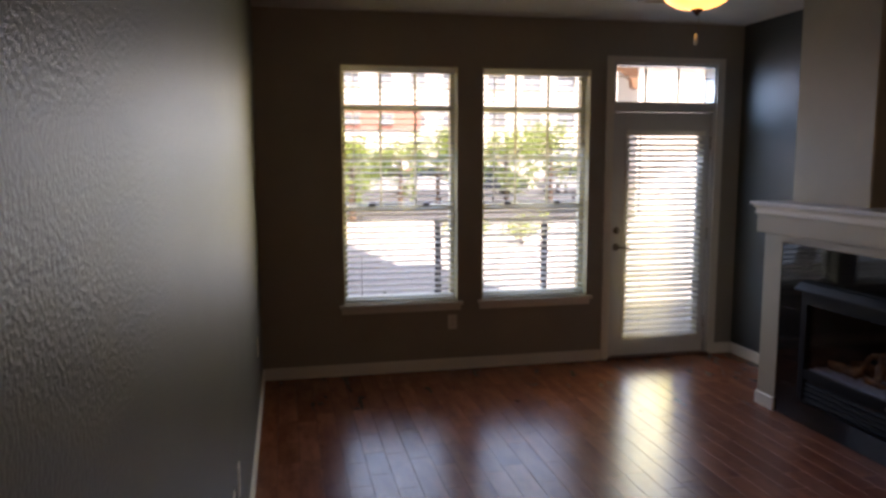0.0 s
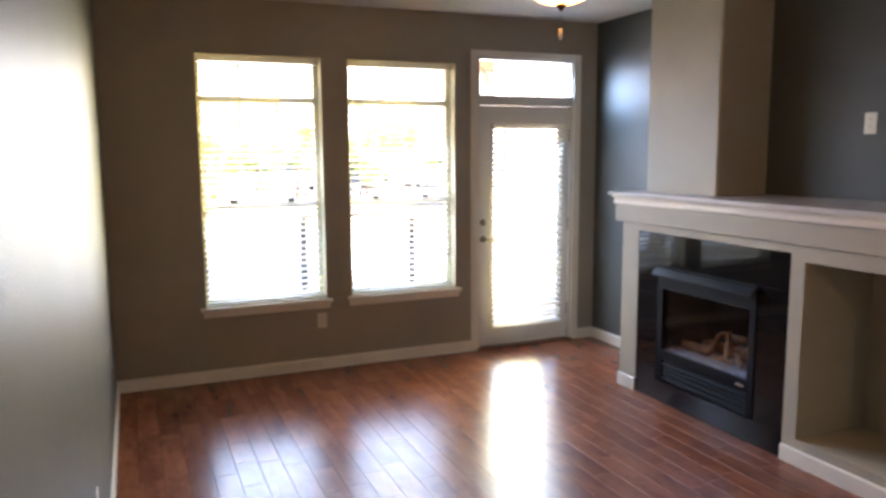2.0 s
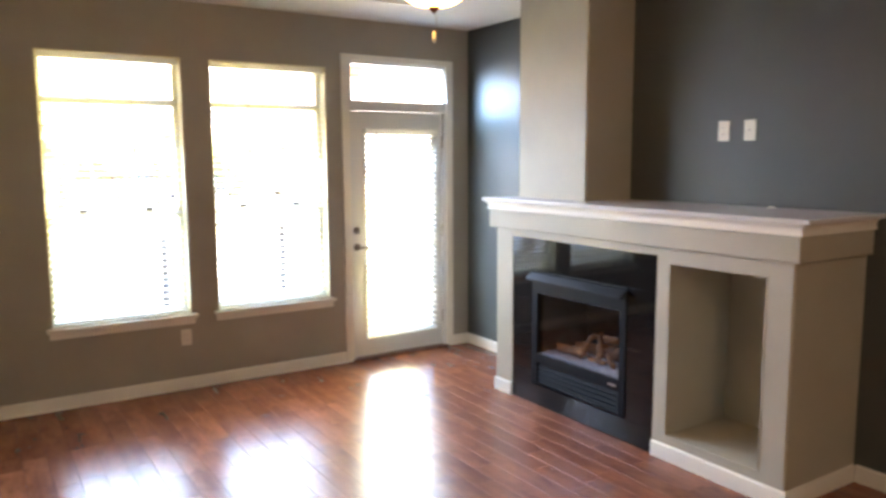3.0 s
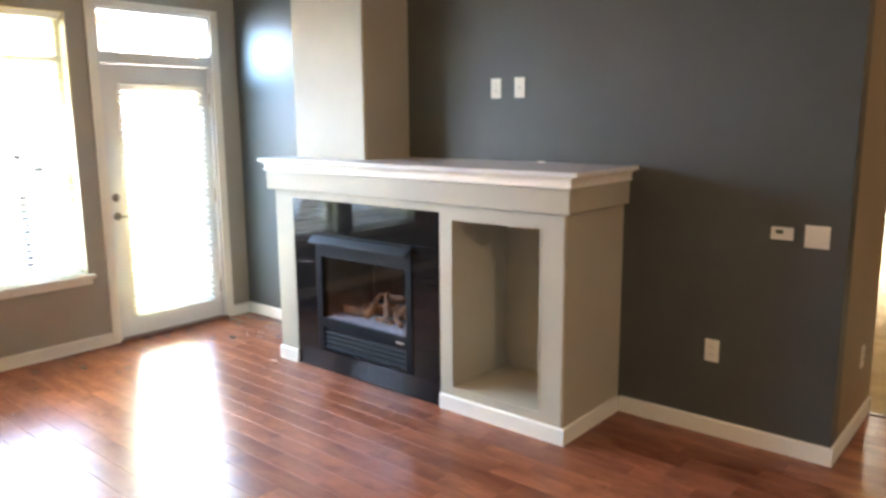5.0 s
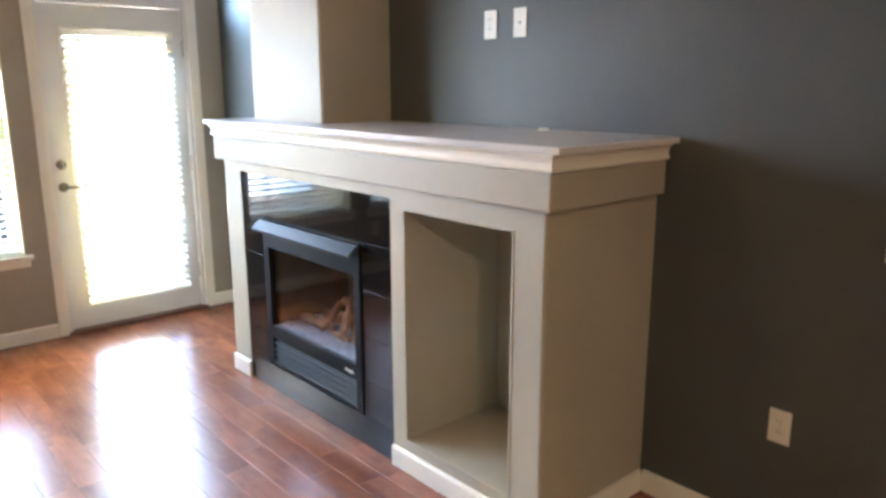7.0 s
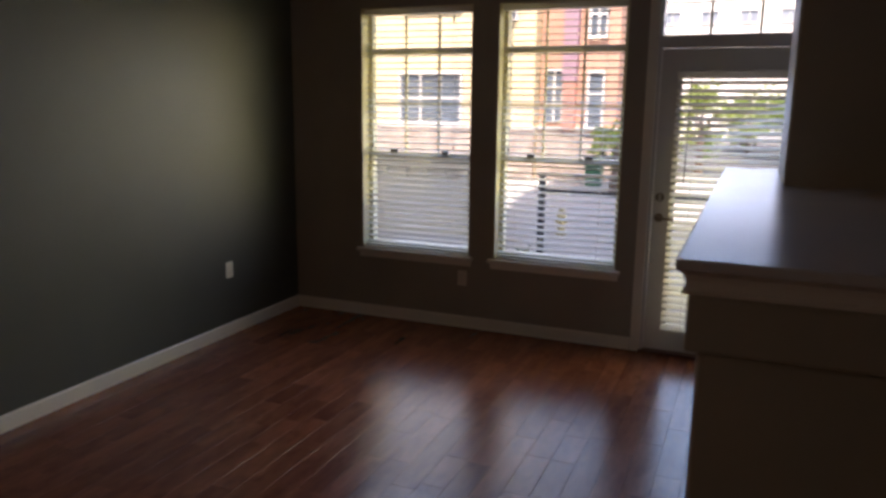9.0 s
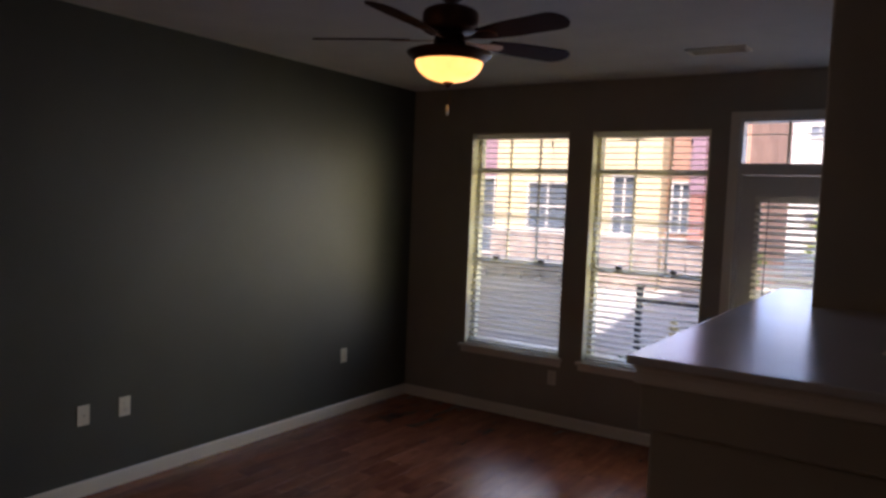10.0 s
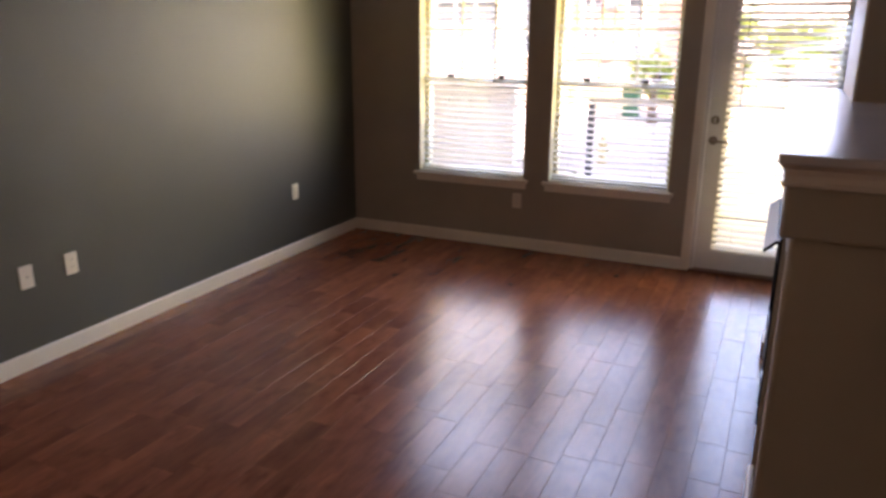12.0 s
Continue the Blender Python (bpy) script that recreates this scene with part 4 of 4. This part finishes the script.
def far_window(parent, x0, x1, z0, z1, cols, rows, y, depth=0.10, pane=M_FARGLASS):
    """A window of a facade that faces -y: glass set back, frame and bars proud."""
    w = part("window", boxes((x0, x1, y - 0.02, y - 0.005, z0, z1)), pane, parent)
    f = 0.045
    part("frame", boxes((x0 - f, x0, y - depth, y - 0.002, z0 - f, z1 + f), (x1, x1 + f, y - depth, y - 0.002, z0 - f, z1 + f), (x0, x1, y - depth, y - 0.002, z1, z1 + f), (x0, x1, y - depth, y - 0.002, z0 - f, z0)), M_STUCCO_WHITE, w)
    bars = bmesh.new()
    for k in range(1, cols):
        x = x0 + (x1 - x0) * k / cols
        box(bars, x - 0.024, x + 0.024, y - 0.06, y - 0.021, z0, z1)
    for k in range(1, rows):
        z = z0 + (z1 - z0) * k / rows
        box(bars, x0, x1, y - 0.055, y - 0.022, z - 0.02, z + 0.02)
    part("bars", bars, M_STUCCO_WHITE, w)
    return w


def facade(name, label, wall_mat, x0, x1, y, z1, windows, base=1.08, doors=()):
    b = thing(name, (0, y, GZ), label, "building")
    top = z1 - GZ
    part("wall", boxes((x0, x1, 0, 6, 0, top)), wall_mat, b)
    if base:
        part("stone_base", boxes((x0 - 0.05, x1 + 0.05, -0.10, -0.002, 0, base - GZ), bev=0.01), M_STONE, b)
        part("base_cap", boxes((x0 - 0.06, x1 + 0.06, -0.14, -0.002, base - GZ + 0.001, base - GZ + 0.08), bev=0.01), M_STUCCO_WHITE, b)
    for w in windows:
        far_window(b, w[0], w[1], w[2] - GZ, w[3] - GZ, w[4], w[5], 0)
    part("roof", extrude_outline([(-0.7, top), (-0.7, top + 0.15), (3.0, top + 1.9), (6.7, top + 0.15), (6.7, top)], "x", x0 - 0.15, x1 + 0.12), M_ROOF, b)
    return b


facade("cream_building", "cream stucco apartment block with a stone base", M_STUCCO_CREAM, -6.15, -1.56, 12.5, 9.3,
       [(-5.10, -3.45, 1.22, 2.42, 3, 2), (-2.72, -2.20, 1.20, 2.62, 2, 3), (-2.55, -2.05, 3.70, 4.75, 2, 2), (-5.0, -3.5, 4.0, 5.2, 3, 2)])
facade("plum_building", "plum painted block with tall dark windows", M_PLUM, -9.6, -6.16, 12.9, 9.0, [(-7.4, -6.4, 0.45, 2.55, 2, 3), (-7.4, -6.4, 3.9, 5.2, 2, 2)], 0)
brick = facade("brick_building", "terracotta brick apartment block with gabled roof", M_TERRA, -1.54, 0.35, 13.0, 6.2,
       [(-1.38, -0.98, 1.30, 2.50, 2, 3), (-0.32, 0.0, 0.95, 2.45, 1, 3), (-0.34, 0.02, 3.3, 4.3, 2, 2)])
part("pilaster", boxes((-0.93, -0.62, -0.22, -0.003, 1.08 - GZ, 2.25 - GZ), bev=0.015), M_REDWALL, brick, "pale red pilaster foot")
part("pilaster", boxes((-0.95, -0.60, -0.26, -0.003, 2.2505 - GZ, 5.6 - GZ), bev=0.015), M_PLUM, brick, "plum painted pilaster")
nh = thing("neighbour_house", (0, 15, GZ), "white stucco neighbouring house with a bracketed brown timber eave", "building")
part("wall", boxes((10.55, 24.0, 0.0, 1.4, 0, 4.60)), M_STUCCO_WHITE, nh)
part("eave", boxes((9.10, 24.4, -0.20, 1.5, 4.601, 4.70), bev=0.02), M_TIMBER, nh)
part("bracket", extrude_outline([(10.549, 4.60), (9.75, 4.60), (9.75, 4.50), (10.15, 4.40), (10.38, 4.15), (10.40, 3.95), (10.549, 3.90)], "y", 0.05, 0.30), M_TIMBER, nh)
far = thing("far_building", (0, 46, GZ), "long white and red apartment block across the street", "building")
part("wall", boxes((-4, 13.5, 0, 8, 0, 11)), M_STUCCO_WHITE, far)
part("red_band", boxes((1.6, 9.6, -0.2, -0.01, 3.95, 5.5)), M_REDWALL, far)
for i in range(7):
    for z in (1.6, 4.2, 7.0):
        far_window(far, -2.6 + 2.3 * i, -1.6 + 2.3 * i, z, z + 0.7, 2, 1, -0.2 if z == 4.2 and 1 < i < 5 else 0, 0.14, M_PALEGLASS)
part("roof", boxes((-4.5, 14, -0.8, 8.5, 11.0, 11.35), bev=0.05), M_ROOF, far)
far2 = thing("far_building", (0, 52, GZ), "pale apartment block far across the street", "building")
part("wall", boxes((15, 40, 0, 8, 0, 12)), M_STUCCO_WHITE, far2)
for i in range(8):
    for z in (1.6, 4.4, 7.2):
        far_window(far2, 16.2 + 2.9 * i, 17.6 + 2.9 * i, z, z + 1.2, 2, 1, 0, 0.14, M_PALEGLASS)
part("roof", boxes((14.5, 40.5, -0.8, 8.5, 12.0, 12.35), bev=0.05), M_ROOF, far2)


def leaves(rng, clumps, n, size):
    verts, faces = [], []
    for cx, cy, cz, r in clumps:
        for _ in range(int(n * r * r)):
            d = Vector((rng.gauss(0, 1), rng.gauss(0, 1), rng.gauss(0, 0.85)))
            d = d.normalized() * r * (0.45 + 0.6 * rng.random())
            c = Vector((cx, cy, cz)) + d
            u = Vector((rng.gauss(0, 1), rng.gauss(0, 1), rng.gauss(0, 1))).normalized()
            w = u.cross(Vector((rng.gauss(0, 1), rng.gauss(0, 1), rng.gauss(0, 1)))).normalized()
            s = size * rng.uniform(0.6, 1.3)
            k = len(verts)
            verts += [c - u * s, c + w * s * 0.5, c + u * s, c - w * s * 0.5]
            faces.append((k, k + 1, k + 2, k + 3))
    me = bpy.data.meshes.new("crown")
    me.from_pydata([tuple(v) for v in verts], [], faces)
    return me


def tree(x, y, h, spread, seed, label="young street tree in full green leaf"):
    rng = random.Random(seed)
    t = thing("tree", (x, y, GZ), label, "tree", group="street trees")
    trunk = lathe([(0.12, 0), (0.09, 0.4), (0.075, h * 0.35), (0.05, h * 0.62), (0.02, h * 0.9)], 10)
    lump(trunk, seed * 3.1, 0.02, 3)
    clumps = []
    for k in range(9):
        a, hh = rng.uniform(0, 6.28), h * rng.uniform(0.25, 0.92)
        rr = spread * (1.05 - abs(hh / h - 0.55)) * rng.uniform(0.35, 0.8)
        tip = (rr * math.cos(a), rr * math.sin(a), hh)
        merge(trunk, rod((0, 0, hh * 0.72), tip, 0.022, 6))
        clumps.append((*tip, spread * rng.uniform(0.30, 0.48)))
    clumps.append((0, 0, h * 0.85, spread * 0.4))
    part("trunk", trunk, M_BARK, t)
    me = leaves(rng, clumps, 620 / spread, 0.085)
    me.materials.append(M_LEAF)
    c = new("crown", me)
    c.parent = t
    return t


for i, (x, y, h, s) in enumerate(((4.6, 23.0, 2.5, 1.5), (6.3, 24.0, 3.0, 1.7), (8.6, 22.0, 2.9, 1.7), (10.8, 23.0, 3.3, 1.9), (12.8, 21.5, 3.2, 1.8), (3.2, 27.0, 2.5, 1.4), (15.0, 24.0, 3.6, 2.0), (0.75, 10.9, 1.5, 0.62), (2.1, 16.0, 2.4, 1.0))):
    tree(x, y, h, s, 11 + i)


def bush(x, y, r, seed, mat, label):
    rng = random.Random(seed)
    b = thing("shrub", (x, y, GZ), label, "shrub", group="patio shrubs")
    clumps = [(rng.uniform(-r, r) * 0.6, rng.uniform(-r, r) * 0.6, r * rng.uniform(0.5, 0.9), r * rng.uniform(0.4, 0.6)) for _ in range(6)]
    stems = bmesh.new()
    for c in clumps:
        merge(stems, rod((0, 0, 0), c[:3], 0.012, 5))
    part("stems", stems, M_BARK, b)
    me = leaves(rng, clumps, 900, 0.045)
    me.materials.append(mat)
    c = new("foliage", me)
    c.parent = b
    return b


bush(1.25, 2.45, 0.26, 5, M_LEAF2, "silvery green shrub beyond the patio railing")
bush(3.9, 9.0, 0.55, 6, M_LEAF, "green shrub at the edge of the paving")
bush(5.2, 9.6, 0.6, 7, M_LEAF, "green shrub at the edge of the paving")


def car(m, paint, label):
    """A saloon along local x: body, cabin glass, wheels, lights."""
    c = thing("parked_car", m, label, "car", group="parked cars")
    side = [(-2.2, 0.35), (-2.25, 0.62), (-2.15, 0.88), (-1.45, 0.98), (1.05, 0.98), (1.95, 0.84), (2.22, 0.66), (2.24, 0.36), (1.8, 0.24), (-1.8, 0.24)]
    bd = extrude_outline(side, "y", -0.86, 0.86)
    bmesh.ops.bevel(bd, geom=list(bd.edges), offset=0.06, segments=2, affect="EDGES")
    part("body", bd, paint, c)
    cab = extrude_outline([(-1.75, 0.97), (-1.05, 1.40), (0.25, 1.42), (1.05, 0.97)], "y", -0.74, 0.74)
    bmesh.ops.bevel(cab, geom=list(cab.edges), offset=0.05, segments=2, affect="EDGES")
    part("windows", cab, M_CARGLASS, c)
    part("roof", boxes((-0.98, 0.20, -0.66, 0.66, 1.405, 1.45), bev=0.02), paint, c)
    for x in (-1.38, 1.36):
        for s in (-1, 1):
            w = lathe([(0.20, -0.10), (0.31, -0.10), (0.325, -0.07), (0.325, 0.07), (0.31, 0.10), (0.20, 0.10)], 24)
            bmesh.ops.transform(w, matrix=Matrix.Translation((x, s * 0.80, 0.325)) @ Matrix.Rotation(radians(90), 4, "X"), verts=w.verts)
            wh = part("wheel", w, M_TYRE, c)
            rm = lathe([(0.19, -0.105), (0.15, -0.112), (0.05, -0.108)], 18)
            bmesh.ops.transform(rm, matrix=Matrix.Translation((x, s * 0.80, 0.325)) @ Matrix.Rotation(radians(90 * s), 4, "X"), verts=rm.verts)
            part("rim", rm, M_CARSILVER, wh)
    for s in (-1, 1):
        part("headlight", boxes((2.14, 2.235, s * 0.66 - 0.16, s * 0.66 + 0.16, 0.62, 0.74), bev=0.02), M_STUCCO_WHITE, c)
        part("tail_light", boxes((-2.25, -2.16, s * 0.66 - 0.14, s * 0.66 + 0.14, 0.68, 0.82), bev=0.02), M_REDWALL, c)
    return c


for i, (x, mt, lb) in enumerate(((4.6, M_CARSILVER, "silver saloon car parked across the lane"), (7.3, M_CARSILVER, "silver saloon car parked across the lane"), (10.0, M_CARDARK, "dark saloon car parked across the lane"), (15.4, M_CARSILVER, "silver saloon car parked across the lane"))):
    car(pose(x, 30.0 + 0.4 * i, GZ + 0.012, 0, 0, 4 if i % 2 else 178), mt, lb)

hyd = thing("fire_hydrant", pose(0.97, 5.3, GZ) @ Matrix.Scale(0.6, 4), "yellow cast-iron fire hydrant on the paving", "hydrant")
part("barrel", lathe([(0.13, 0), (0.13, 0.04), (0.095, 0.05), (0.095, 0.42), (0.12, 0.43), (0.12, 0.47), (0.10, 0.49), (0.085, 0.58), (0.04, 0.64), (0.03, 0.69)], 20), M_HYDRANT, hyd, smooth=True)
for s in (-1, 1):
    part("side_outlet", rod((0, 0, 0.34), (s * 0.15, 0, 0.34), 0.05, 12), M_HYDRANT, hyd)
part("front_outlet", rod((0, 0, 0.30), (0, -0.16, 0.30), 0.06, 12), M_HYDRANT, hyd)

bn = thing("recycling_bin", (0.05, 12.2, GZ), "small dark green recycling bin by the brick wall", "bin")
part("tub", extrude_outline([(-0.16, 0.0), (0.16, 0.0), (0.20, 0.62), (-0.20, 0.62)], "y", -0.18, 0.18), M_BIN, bn)
part("lid", boxes((-0.22, 0.22, -0.20, 0.20, 0.625, 0.68), bev=0.015), M_BIN, bn)

# ---- plank floor (last: many alike pieces) ----
PW = 0.1215
floor = setting("floor", boxes((-0.05, 4.80, BACK, 0.12, -0.15, -0.006)), M_SUBFLOOR, "red-brown stained hand-scraped hardwood plank floor", "floor")


def plank_data(w, L):
    """A board with eased long edges and ends, its top at z = 0, centred on its origin."""
    e, d = 0.0009, 0.0012
    x, y = w / 2 - 0.0004, L / 2 - 0.0004
    vs = [(-x, -y, -0.006), (x, -y, -0.006), (x, y, -0.006), (-x, y, -0.006), (-x, -y, -d), (x, -y, -d), (x, y, -d), (-x, y, -d),
          (-x + e, -y + e, 0), (x - e, -y + e, 0), (x - e, y - e, 0), (-x + e, y - e, 0)]
    fs = [(8, 9, 10, 11)] + [(a, (a + 1) % 4, (a + 1) % 4 + 4, a + 4) for a in range(4)] + [(a + 4, (a + 1) % 4 + 4, (a + 1) % 4 + 8, a + 8) for a in range(4)]
    return vs, fs


rng = random.Random(4)
lengths = (0.30, 0.38, 0.46, 0.55, 0.66, 0.80)
shared = {}
for L in lengths:
    vs, fs = plank_data(PW, L)
    me = bpy.data.meshes.new("plank")
    me.from_pydata(vs, [], fs)
    me.materials.append(M_FLOOR)
    shared[L] = me
far_v, far_f = [], []
count = 0
for i in range(40):
    xc = PW * (i + 0.5)
    if xc > 4.80:
        break
    y = 0.03 - (-rng.random() * 0.6 if i else 0)
    while y > BACK:
        L = min(rng.choice(lengths), y - BACK)
        yc = y - L / 2
        if L in shared and y > -4.45 and xc < W and count < 300:
            pl = new("plank", shared[L])
            pl.parent = floor
            pl.location = (xc, yc, 0.0)
            count += 1
        else:
            vs, fs = plank_data(PW, L)
            k = len(far_v)
            far_v += [(a + xc, b + yc, c) for a, b, c in vs]
            far_f += [tuple(q + k for q in f) for f in fs]
        y -= L
me = bpy.data.meshes.new("planks")
me.from_pydata(far_v, [], far_f)
me.materials.append(M_FLOOR)
rest = new("planks", me)
rest.parent = floor
tagged(rest, kind="stuff")
